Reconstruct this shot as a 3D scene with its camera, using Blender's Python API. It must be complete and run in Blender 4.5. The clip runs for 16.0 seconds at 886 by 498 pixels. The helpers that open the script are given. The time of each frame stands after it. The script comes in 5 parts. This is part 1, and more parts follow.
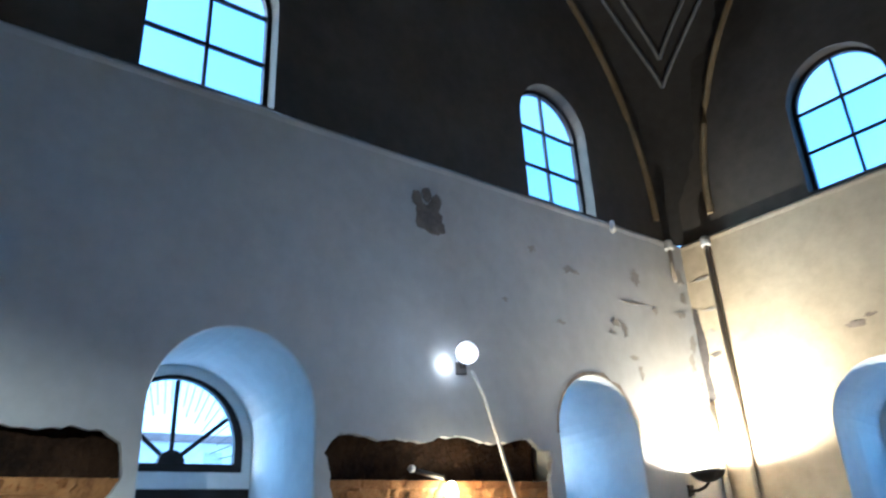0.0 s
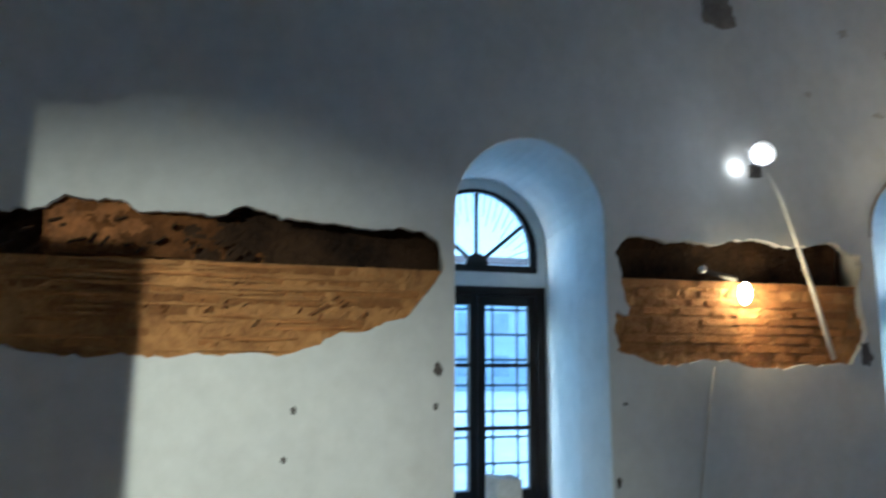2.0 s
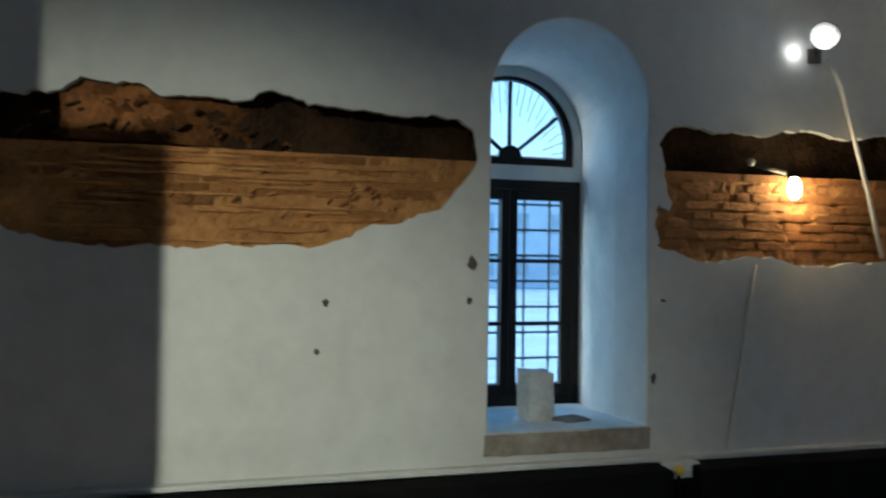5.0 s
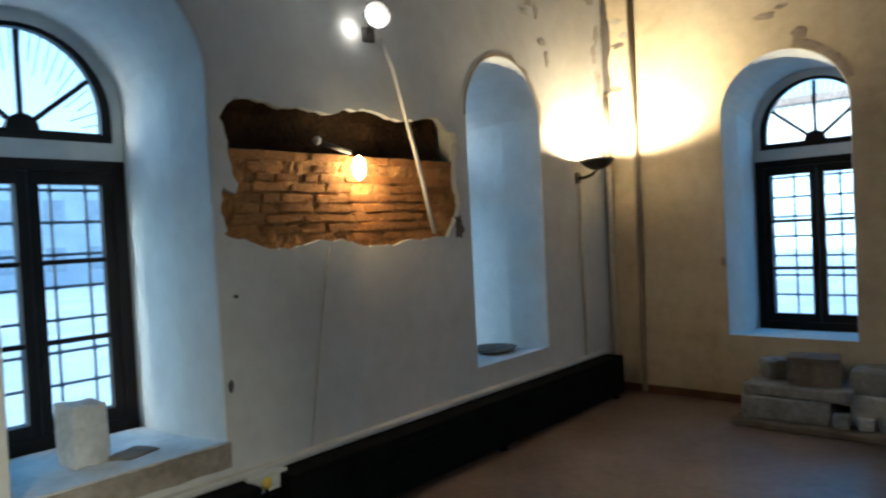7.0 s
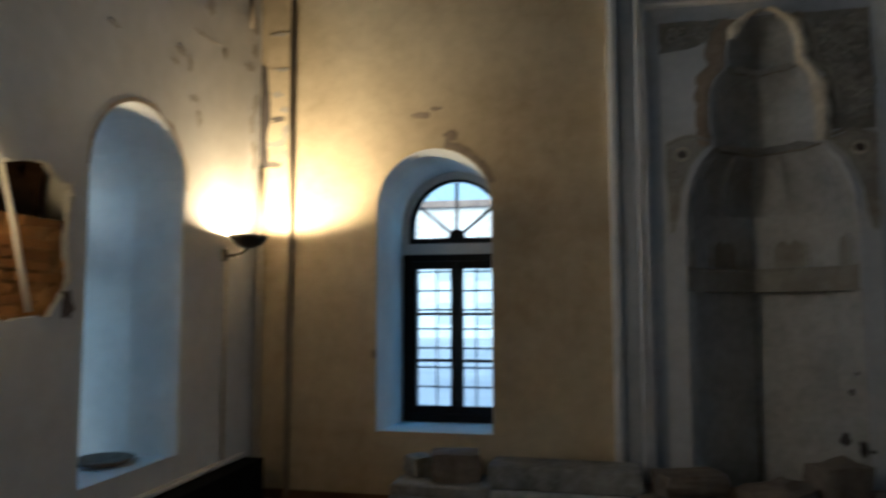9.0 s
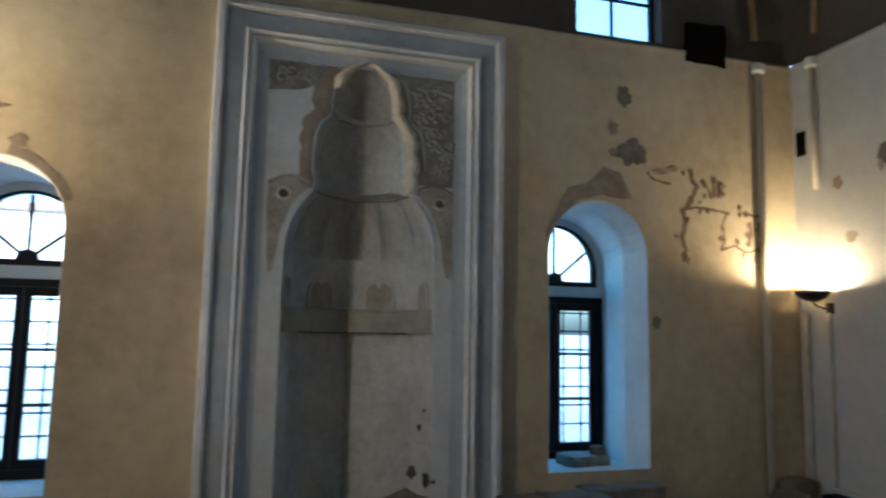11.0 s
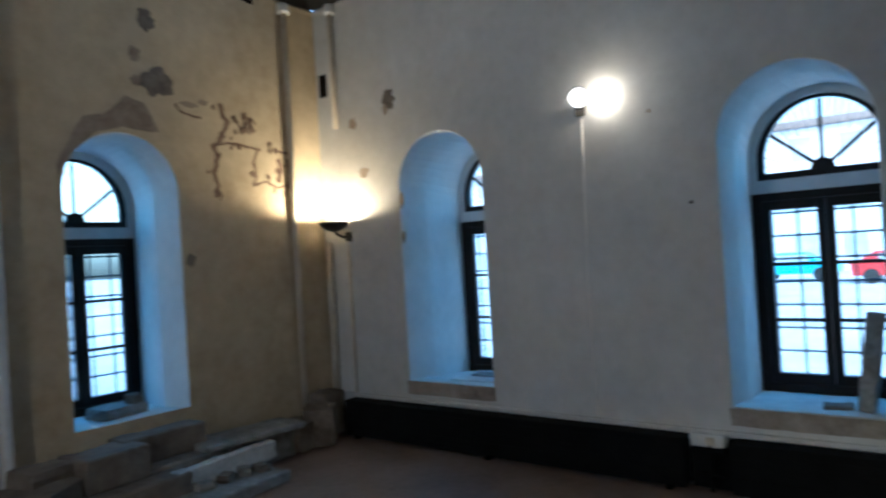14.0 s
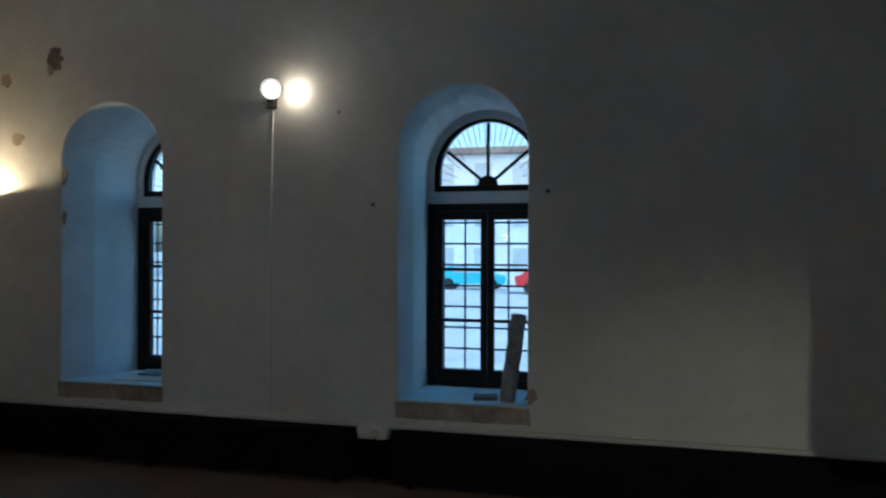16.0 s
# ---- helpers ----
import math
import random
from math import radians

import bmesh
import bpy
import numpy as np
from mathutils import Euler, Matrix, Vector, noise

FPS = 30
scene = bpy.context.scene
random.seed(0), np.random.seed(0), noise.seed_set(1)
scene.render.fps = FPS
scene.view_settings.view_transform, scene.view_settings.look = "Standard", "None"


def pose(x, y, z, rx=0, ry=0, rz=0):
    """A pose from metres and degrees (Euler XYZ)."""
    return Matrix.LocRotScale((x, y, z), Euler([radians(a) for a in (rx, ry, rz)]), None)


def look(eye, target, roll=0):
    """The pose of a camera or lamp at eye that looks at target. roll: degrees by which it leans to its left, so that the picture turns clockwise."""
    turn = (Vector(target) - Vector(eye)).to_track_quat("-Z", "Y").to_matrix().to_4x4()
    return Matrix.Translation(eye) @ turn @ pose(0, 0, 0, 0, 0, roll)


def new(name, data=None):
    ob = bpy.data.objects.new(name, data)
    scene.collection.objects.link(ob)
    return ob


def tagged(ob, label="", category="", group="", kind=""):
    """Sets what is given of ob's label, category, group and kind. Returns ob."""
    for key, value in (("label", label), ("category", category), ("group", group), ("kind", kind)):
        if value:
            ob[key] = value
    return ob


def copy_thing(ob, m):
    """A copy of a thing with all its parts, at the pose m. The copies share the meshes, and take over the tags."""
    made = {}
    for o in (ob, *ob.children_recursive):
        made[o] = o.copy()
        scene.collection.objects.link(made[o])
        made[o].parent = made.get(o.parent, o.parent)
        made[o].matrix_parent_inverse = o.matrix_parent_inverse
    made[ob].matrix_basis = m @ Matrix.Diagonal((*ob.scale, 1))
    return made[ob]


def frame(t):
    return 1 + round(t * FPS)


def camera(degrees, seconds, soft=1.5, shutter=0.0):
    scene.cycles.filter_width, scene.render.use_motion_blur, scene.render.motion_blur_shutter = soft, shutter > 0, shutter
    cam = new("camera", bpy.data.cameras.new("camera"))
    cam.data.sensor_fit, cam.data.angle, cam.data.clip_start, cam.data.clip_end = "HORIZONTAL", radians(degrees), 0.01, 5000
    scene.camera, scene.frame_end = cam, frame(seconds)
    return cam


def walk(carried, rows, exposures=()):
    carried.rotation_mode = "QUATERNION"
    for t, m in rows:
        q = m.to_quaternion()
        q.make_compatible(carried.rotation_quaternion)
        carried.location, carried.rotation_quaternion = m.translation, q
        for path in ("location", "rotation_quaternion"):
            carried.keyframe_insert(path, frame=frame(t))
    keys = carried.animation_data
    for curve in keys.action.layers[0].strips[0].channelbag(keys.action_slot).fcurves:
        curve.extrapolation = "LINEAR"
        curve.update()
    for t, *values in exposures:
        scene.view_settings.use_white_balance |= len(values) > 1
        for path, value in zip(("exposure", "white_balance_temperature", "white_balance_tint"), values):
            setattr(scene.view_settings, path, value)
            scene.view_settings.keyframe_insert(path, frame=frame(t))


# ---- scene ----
cam = camera(64.8, 16.0, soft=2.2, shutter=0.5)
PATH = [
    (0, (3.735, -6.119, 1.714), (2.291, -4.967, 2.48), -3.0),
    (0.5, (3.689, -6.124, 1.726), (2.146, -5.048, 2.405), -1.7),
    (1, (3.77, -6.212, 1.669), (2.099, -5.276, 2.248), -1.0),
    (1.5, (3.815, -6.213, 1.648), (2.024, -5.455, 2.114), -0.8),
    (2, (3.807, -6.247, 1.563), (1.902, -5.72, 1.873), 0.3),
    (2.5, (3.771, -6.372, 1.551), (1.805, -6.072, 1.76), 1.3),
    (3, (3.787, -6.416, 1.513), (1.799, -6.241, 1.64), 0.6),
    (5.5, (3.522, -6.211, 1.536), (1.645, -5.524, 1.496), 0.3),
    (6, (3.401, -6.133, 1.507), (1.647, -5.176, 1.415), -0.6),
    (6.5, (3.301, -6.084, 1.538), (1.757, -4.815, 1.478), -1.6),
    (7, (3.127, -6.053, 1.576), (1.821, -4.539, 1.527), -2.9),
    (7.5, (3.061, -5.986, 1.509), (1.881, -4.371, 1.488), -2.4),
    (8, (2.959, -5.834, 1.513), (1.967, -4.098, 1.568), -1.1),
    (8.5, (2.871, -5.699, 1.501), (2.074, -3.866, 1.566), -0.0),
    (9, (2.776, -5.571, 1.595), (2.376, -3.618, 1.757), -0.1),
    (9.5, (2.76, -5.474, 1.58), (2.736, -3.488, 1.809), 0.7),
    (10, (2.925, -5.397, 1.638), (3.096, -3.42, 1.882), 1.8),
    (12.5, (3.256, -5.47, 1.767), (4.345, -3.798, 1.915), -1.2),
    (13, (3.305, -5.516, 1.74), (4.492, -3.912, 1.873), -0.9),
    (13.5, (3.383, -5.546, 1.779), (4.756, -4.095, 1.86), -1.7),
    (14, (3.35, -5.466, 1.745), (4.928, -4.237, 1.764), -3.4),
    (14.5, (3.378, -5.491, 1.736), (5.124, -4.515, 1.758), -1.9),
    (15, (3.417, -5.527, 1.688), (5.231, -4.685, 1.709), -0.8),
    (15.5, (3.385, -5.523, 1.717), (5.291, -4.918, 1.715), -0.6),
    (16, (3.457, -5.567, 1.691), (5.399, -5.089, 1.692), 0.2),
]
EXPOSURES = [(0, 2.85, 4500, 7), (1.5, 2.7, 4600, 6), (2.5, 2.1, 5150, 2), (3, 2.45, 5050, 2), (5.5, 1.6, 5200, 3), (6, 1.6, 5150, 3), (7, 2.1, 5500, 5),
             (8.0, 1.95, 5650, 7), (9.0, 1.35, 5850, 8), (9.5, 1.55, 5950, 8), (10, 2.1, 5850, 7), (12.5, 2.8, 5300, 7), (13.5, 2.7, 5150, 7), (14, 2.6, 5200, 7), (14.5, 1.35, 5650, 6), (15, 0.95, 5400, 4), (15.5, 1.12, 5400, 4), (16, 1.45, 5600, 5)]
walk(cam, [(t, look(eye, target, roll)) for t, eye, target, roll in PATH], EXPOSURES)

# ---- light ----
XC, YB = 8.37, -8.17          # far side wall and back wall; the other two stand at x = 0 and y = 0
CX, CY = XC / 2, YB / 2
LEDGE = 4.385

world = bpy.data.worlds.new("overcast_sky")
scene.world = world
world.use_nodes = True
wn, wl = world.node_tree.nodes, world.node_tree.links
sky = wn.new("ShaderNodeTexSky")
sky.sky_type = "NISHITA"
sky.sun_disc = False
sky.sun_elevation, sky.sun_rotation = radians(28), radians(200)
sky.dust_density, sky.air_density, sky.ozone_density = 4.0, 1.0, 1.0
wl.new(sky.outputs[0], wn["Background"].inputs[0])
wn["Background"].inputs[1].default_value = 0.15

sun = new("sun", bpy.data.lights.new("sun", "SUN"))
sun.data.energy, sun.data.angle, sun.data.color = 1.0, radians(15), (1.0, 0.98, 0.95)
sun.matrix_world = look((0, 0, 30), (8, 14, 0))

DAY = (0.05, 0.58, 1.0)
WARM = (1.0, 0.74, 0.42)
HALOGEN = (1.0, 0.88, 0.70)
AMBER = (1.0, 0.60, 0.23)


def area(name, at, target, sx, sy, watts, colour):
    lamp = new(name, bpy.data.lights.new(name, "AREA"))
    lamp.data.shape, lamp.data.size, lamp.data.size_y = "RECTANGLE", sx, sy
    lamp.data.energy, lamp.data.color = watts, colour
    lamp.matrix_world = look(at, target)
    return lamp


def bulb_light(name, at, watts, colour, radius=0.03):
    lamp = new(name, bpy.data.lights.new(name, "POINT"))
    lamp.data.energy, lamp.data.color, lamp.data.shadow_soft_size = watts, colour, radius
    lamp.location = at
    return lamp


def beam(name, at, target, watts, colour, cone, blend=0.4, radius=0.03):
    lamp = new(name, bpy.data.lights.new(name, "SPOT"))
    lamp.data.energy, lamp.data.color, lamp.data.shadow_soft_size = watts, colour, radius
    lamp.data.spot_size, lamp.data.spot_blend = radians(cone), blend
    lamp.matrix_world = look(at, target)
    return lamp


WIN_A, WIN_M, WIN_C = (-4.64, -1.62), (1.555, 6.23), (-1.545, -4.495)
UPPER_A, UPPER_M, UPPER_C = (-4.94, -1.68), (1.80, 6.48), (-1.66, -4.92)
DAY_W, UP_W = 6.6, 0.30
for u in WIN_A:
    area("window_daylight", (-2.10, u, 2.85), (0.8, u, 0.0), 1.0, 2.2, DAY_W, DAY)
for u in WIN_M:
    area("window_daylight", (u, 2.10, 2.85), (u, -0.8, 0.0), 1.0, 2.2, DAY_W, DAY)
for u in WIN_C:
    area("window_daylight", (XC + 2.10, u, 2.85), (XC - 0.8, u, 0.0), 1.0, 2.2, DAY_W, DAY)
for u in UPPER_A:
    area("upper_window_daylight", (-0.60, u, 5.3), (1, u, 4.6), 1.2, 1.5, UP_W, DAY)
for u in UPPER_M:
    area("upper_window_daylight", (u, 0.60, 5.3), (u, -1, 4.6), 1.2, 1.5, UP_W, DAY)
for u in UPPER_C:
    area("upper_window_daylight", (XC + 0.60, u, 5.3), (XC - 1, u, 4.6), 1.2, 1.5, UP_W, DAY)

UPLIGHTS = ((0.20, -0.56, 2.14, 90, 37.0), (XC - 0.20, -0.36, 2.14, -90, 9.5))
for x, y, z, turn, watts in UPLIGHTS:
    bulb_light("uplight_bulb_light", (x, y, z - 0.035), watts, WARM, 0.025)
beam("uplight_beam", (0.20, -0.56, 2.115), (0.42, 0.0, 2.62), 52.0, (1.0, 0.80, 0.50), 96, 0.75, 0.025)
beam("uplight_beam", (XC - 0.20, -0.36, 2.115), (XC - 0.34, 0.0, 2.50), 9.0, (1.0, 0.80, 0.50), 100, 0.75, 0.025)
LAMP_BACK = (CX, YB + 0.12, 2.35)
beam("floodlight_light", (0.19, -3.11, 2.87), (6.4, -1.0, 1.5), 28.0, HALOGEN, 80, 0.7)
beam("floodlight_light", (0.19, -3.16, 2.84), (0.55, -8.1, 2.0), 40.0, (1.0, 0.93, 0.72), 22, 0.8)
beam("floodlight_light", (XC - 0.19, -3.08, 2.88), (0.0, -2.4, 1.0), 31.0, HALOGEN, 58, 0.8)
# Bare points added close to the walls for hot patches beside the floodlights.
bulb_light("wall_hot_patch_light", (0.04, -3.185, 2.82), 0.15, HALOGEN, 0.015)
bulb_light("wall_hot_patch_light", (XC - 0.075, -3.21, 2.885), 1.05, (1.0, 0.80, 0.55), 0.02)
# Unseen lamp added at the back wall to light both side walls.
bulb_light("unseen_back_light", LAMP_BACK, 0.6, (1.0, 0.86, 0.64), 0.006)
beam("unseen_back_beam", LAMP_BACK, (0.0, -6.80, 0.45), 180.0, (1.0, 0.89, 0.60), 66, 1.0, 0.0025)
beam("unseen_back_beam", LAMP_BACK, (XC, -6.15, -0.6), 36.0, (1.0, 0.90, 0.62), 54, 1.0, 0.0025)
beam("work_lamp_light", (0.10, -3.20, 1.98), (-0.06, -2.55, 1.70), 2.3, AMBER, 150, 0.3, 0.03)
bulb_light("work_lamp_glow_light", (0.07, -3.19, 1.97), 0.60, AMBER, 0.03)


# ---- materials ----
def mat(name, dark, light, rough=0.8, grain=40.0, stain=1.2, bump=0.15, metal=0.0, spread=0.5, island=False, spec=0.4):
    """Two colours mixed by a coarse and a fine noise, with fine relief."""
    m = bpy.data.materials.new(name)
    m.use_nodes = True
    n, l = m.node_tree.nodes, m.node_tree.links
    b = n["Principled BSDF"]
    b.inputs["Roughness"].default_value = rough
    b.inputs["Metallic"].default_value = metal
    b.inputs["Specular IOR Level"].default_value = spec
    tc = n.new("ShaderNodeTexCoord")
    coarse, fine = n.new("ShaderNodeTexNoise"), n.new("ShaderNodeTexNoise")
    for tex, scale, detail in ((coarse, stain, 7.0), (fine, grain, 6.0)):
        tex.inputs["Scale"].default_value = scale
        tex.inputs["Detail"].default_value = detail
        tex.inputs["Roughness"].default_value = 0.62
        l.new(tc.outputs["Object"], tex.inputs["Vector"])
    add = n.new("ShaderNodeMath")
    add.operation = "MULTIPLY_ADD"
    l.new(fine.outputs[0], add.inputs[0])
    add.inputs[1].default_value = 0.45
    l.new(coarse.outputs[0], add.inputs[2])
    ramp = n.new("ShaderNodeMapRange")
    ramp.inputs[1].default_value, ramp.inputs[2].default_value = 0.72 - spread / 2, 0.72 + spread / 2
    l.new(add.outputs[0], ramp.inputs[0])
    mix = n.new("ShaderNodeMix")
    mix.data_type = "RGBA"
    mix.inputs["A"].default_value, mix.inputs["B"].default_value = (*dark, 1), (*light, 1)
    l.new(ramp.outputs[0], mix.inputs["Factor"])
    out = mix.outputs["Result"]
    if island:
        info = n.new("ShaderNodeObjectInfo")
        hsv = n.new("ShaderNodeHueSaturation")
        mr = n.new("ShaderNodeMapRange")
        mr.inputs[3].default_value, mr.inputs[4].default_value = 0.72, 1.2
        l.new(info.outputs["Random"], mr.inputs[0])
        l.new(mr.outputs[0], hsv.inputs["Value"])
        l.new(out, hsv.inputs["Color"])
        out = hsv.outputs[0]
    l.new(out, b.inputs["Base Color"])
    bp = n.new("ShaderNodeBump")
    bp.inputs["Strength"].default_value, bp.inputs["Distance"].default_value = bump, 0.02
    l.new(add.outputs[0], bp.inputs["Height"])
    l.new(bp.outputs[0], b.inputs["Normal"])
    return m


def glow(name, colour, strength):
    m = bpy.data.materials.new(name)
    m.use_nodes = True
    b = m.node_tree.nodes["Principled BSDF"]
    b.inputs["Emission Color"].default_value = (*colour, 1)
    b.inputs["Emission Strength"].default_value = strength
    return m


PLASTER = mat("old_white_plaster", (0.40, 0.39, 0.37), (0.64, 0.63, 0.61), 0.88, 8, 0.6, 0.25, spread=0.66)
PLASTER_OLD = mat("yellowed_plaster", (0.35, 0.265, 0.165), (0.64, 0.535, 0.37), 0.88, 8, 0.7, 0.32, spread=0.52)
REVEAL = mat("whitewashed_reveal", (0.50, 0.51, 0.51), (0.73, 0.74, 0.73), 0.85, 10, 1.8, 0.4, spread=0.7)
UPPER_DARK = mat("dark_upper_wall", (0.045, 0.038, 0.031), (0.115, 0.095, 0.075), 0.9, 9, 0.7, 0.4, spread=0.6)
DOME = mat("dark_dome", (0.030, 0.026, 0.022), (0.075, 0.064, 0.052), 0.9, 9, 0.5, 0.4)
RIB = mat("ochre_painted_rib", (0.16, 0.11, 0.05), (0.34, 0.25, 0.13), 0.85, 30, 2, 0.3)
RIB_GREY = mat("grey_painted_line", (0.16, 0.16, 0.15), (0.30, 0.29, 0.27), 0.85, 30, 2, 0.3)
BRICK = mat("orange_brick", (0.24, 0.09, 0.022), (0.50, 0.225, 0.062), 0.92, 24, 7, 1.0, island=True)
MORTAR = mat("earthy_mortar", (0.18, 0.075, 0.022), (0.50, 0.25, 0.078), 0.95, 20, 6, 1.0)
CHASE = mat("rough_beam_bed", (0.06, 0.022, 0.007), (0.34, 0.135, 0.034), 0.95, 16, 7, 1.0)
# Near-black colour painted as the shade inside openings in the wall.
HOLE_SHADE = mat("black_hole_shade", (0.003, 0.002, 0.002), (0.008, 0.006, 0.005), 0.95, 30, 3, 0.3, spec=0.02)
# Two darker copies of the beam bed carry the slot's painted shade.
CHASE_MID = mat("half_shaded_beam_bed", (0.030, 0.013, 0.006), (0.19, 0.076, 0.022), 0.95, 22, 4, 0.9, spec=0.1)
CHASE_DARK = mat("shaded_beam_bed", (0.008, 0.006, 0.005), (0.06, 0.032, 0.016), 0.95, 22, 3, 0.9, spec=0.1)
LOSS = mat("brown_plaster_loss", (0.20, 0.15, 0.11), (0.38, 0.31, 0.24), 0.92, 30, 6, 0.6)
LOSS_PALE = mat("bruised_pale_plaster", (0.30, 0.265, 0.22), (0.46, 0.42, 0.365), 0.92, 24, 7, 0.6)
LOSS_MID = mat("grey_brown_plaster_loss", (0.10, 0.083, 0.07), (0.24, 0.205, 0.17), 0.92, 24, 9, 0.6)
# Serves real plaster losses and small patches of painted shade.
LOSS_AND_SHADE = mat("dark_loss_and_shade", (0.045, 0.038, 0.034), (0.12, 0.10, 0.09), 0.92, 30, 6, 0.6)
INK = mat("faded_red_brown_paint", (0.10, 0.06, 0.042), (0.24, 0.16, 0.115), 0.9, 40, 9, 0.3)
FRAME = mat("dark_brown_painted_wood", (0.008, 0.006, 0.006), (0.020, 0.014, 0.012), 0.6, 40, 4, 0.2, spec=0.2)
IRON = mat("wrought_iron", (0.05, 0.06, 0.07), (0.12, 0.13, 0.14), 0.6, 40, 6, 0.3, metal=0.3)
SILL = mat("worn_sill_stone", (0.14, 0.11, 0.085), (0.38, 0.33, 0.28), 0.85, 24, 4, 0.5)
SILL_TOP = mat("dusty_white_sill", (0.48, 0.48, 0.47), (0.72, 0.72, 0.71), 0.8, 24, 4, 0.4)
STONE = mat("grey_marble_fragment", (0.13, 0.125, 0.115), (0.33, 0.325, 0.31), 0.75, 20, 5, 0.5)
STONE_BROWN = mat("dusty_brown_stone", (0.085, 0.068, 0.052), (0.23, 0.185, 0.145), 0.9, 20, 4, 0.6)
STONE_WHITE = mat("white_carved_marble", (0.34, 0.34, 0.33), (0.62, 0.62, 0.61), 0.7, 20, 5, 0.4)
FLOOR = mat("worn_brown_floor", (0.095, 0.060, 0.044), (0.26, 0.185, 0.145), 0.40, 14, 1.4, 0.15, spec=0.6)
HEATER = mat("black_painted_heater", (0.004, 0.004, 0.004), (0.010, 0.010, 0.010), 0.85, 30, 3, 0.1, spec=0.05)
WOOD = mat("dark_skirting_wood", (0.08, 0.035, 0.015), (0.17, 0.085, 0.04), 0.7, 30, 3, 0.3)
PIPE = mat("cream_painted_pipe", (0.40, 0.34, 0.26), (0.60, 0.54, 0.44), 0.5, 40, 3, 0.2)
PIPE_DARK = mat("brown_painted_pipe", (0.20, 0.16, 0.115), (0.36, 0.30, 0.23), 0.55, 40, 3, 0.2)
METAL = mat("dark_lamp_metal", (0.03, 0.026, 0.022), (0.07, 0.06, 0.05), 0.45, 60, 5, 0.1, metal=0.6)
WHITE_METAL = mat("white_enamel", (0.55, 0.54, 0.52), (0.74, 0.73, 0.71), 0.4, 60, 5, 0.1)
CABLE = mat("white_cable_sheath", (0.58, 0.56, 0.52), (0.76, 0.74, 0.70), 0.5, 60, 5, 0.1)
CABLE_GREY = mat("grey_cable_sheath", (0.07, 0.075, 0.085), (0.15, 0.155, 0.165), 0.6, 60, 5, 0.1)
MIHRAB = mat("grey_white_marble", (0.46, 0.465, 0.475), (0.68, 0.68, 0.68), 0.6, 16, 1.5, 0.25)
MIHRAB_GREY = mat("blue_grey_marble", (0.30, 0.32, 0.35), (0.48, 0.50, 0.53), 0.55, 16, 1.5, 0.25)
HOOD = mat("aged_plaster_hood", (0.34, 0.33, 0.31), (0.60, 0.59, 0.56), 0.85, 16, 2.0, 0.4)
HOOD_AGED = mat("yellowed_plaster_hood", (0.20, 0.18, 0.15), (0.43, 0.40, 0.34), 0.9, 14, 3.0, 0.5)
HOOD_RIM = mat("pale_broken_plaster", (0.40, 0.35, 0.27), (0.68, 0.62, 0.51), 0.9, 20, 5.0, 0.6)
# Ground toned darker than the carving to strengthen the relief.
CARVED_GROUND = mat("dark_stucco_ground", (0.15, 0.14, 0.12), (0.32, 0.30, 0.265), 0.9, 20, 5, 0.7)
CARVED = mat("dusty_carved_stucco", (0.22, 0.20, 0.17), (0.46, 0.43, 0.37), 0.9, 26, 4, 0.6)
BOARD = mat("white_painted_board", (0.62, 0.63, 0.62), (0.76, 0.77, 0.76), 0.5, 30, 2, 0.1)
YELLOW = mat("yellow_plastic", (0.55, 0.38, 0.05), (0.75, 0.55, 0.10), 0.5, 30, 2, 0.1)
BULB = glow("lit_halogen_bulb", (1.0, 0.93, 0.82), 7.0)
BULB_WARM = glow("lit_warm_bulb", (1.0, 0.78, 0.42), 16.0)
PAVING = mat("wet_street_paving", (0.30, 0.32, 0.34), (0.46, 0.48, 0.50), 0.6, 4, 0.4, 0.2)
FACADE = mat("pale_street_facade", (0.48, 0.53, 0.58), (0.67, 0.71, 0.75), 0.8, 5, 0.5, 0.2)
FACADE_WIN = mat("street_window_glass", (0.34, 0.38, 0.42), (0.50, 0.54, 0.58), 0.2, 5, 1.0, 0.05)
ROOF = mat("grey_roof_tile", (0.16, 0.13, 0.12), (0.28, 0.24, 0.22), 0.8, 6, 0.7, 0.3)
CAR_RED = mat("red_car_paint", (0.45, 0.03, 0.03), (0.55, 0.05, 0.05), 0.3, 5, 1, 0.02)
CAR_CYAN = mat("turquoise_car_paint", (0.05, 0.36, 0.46), (0.08, 0.46, 0.56), 0.3, 5, 1, 0.02)
CAR_BLUE = mat("blue_car_paint", (0.04, 0.08, 0.22), (0.06, 0.12, 0.30), 0.3, 5, 1, 0.02)
TYRE = mat("black_rubber", (0.012, 0.012, 0.012), (0.03, 0.03, 0.03), 0.8, 30, 3, 0.2)

GLASS = bpy.data.materials.new("window_glass")
GLASS.use_nodes = True
gn, gl = GLASS.node_tree.nodes, GLASS.node_tree.links
clear, shine, both = gn.new("ShaderNodeBsdfTransparent"), gn.new("ShaderNodeBsdfGlossy"), gn.new("ShaderNodeMixShader")
clear.inputs[0].default_value = (0.76, 0.91, 1.0, 1)
shine.inputs["Roughness"].default_value = 0.03
facing, power, least = gn.new("ShaderNodeLayerWeight"), gn.new("ShaderNodeMath"), gn.new("ShaderNodeMath")
power.operation, least.operation = "POWER", "MULTIPLY_ADD"
power.inputs[1].default_value, least.inputs[1].default_value, least.inputs[2].default_value = 5.0, 0.6, 0.02
gl.new(facing.outputs["Facing"], power.inputs[0])
gl.new(power.outputs[0], least.inputs[0])
gl.new(least.outputs[0], both.inputs[0])
gl.new(clear.outputs[0], both.inputs[1])
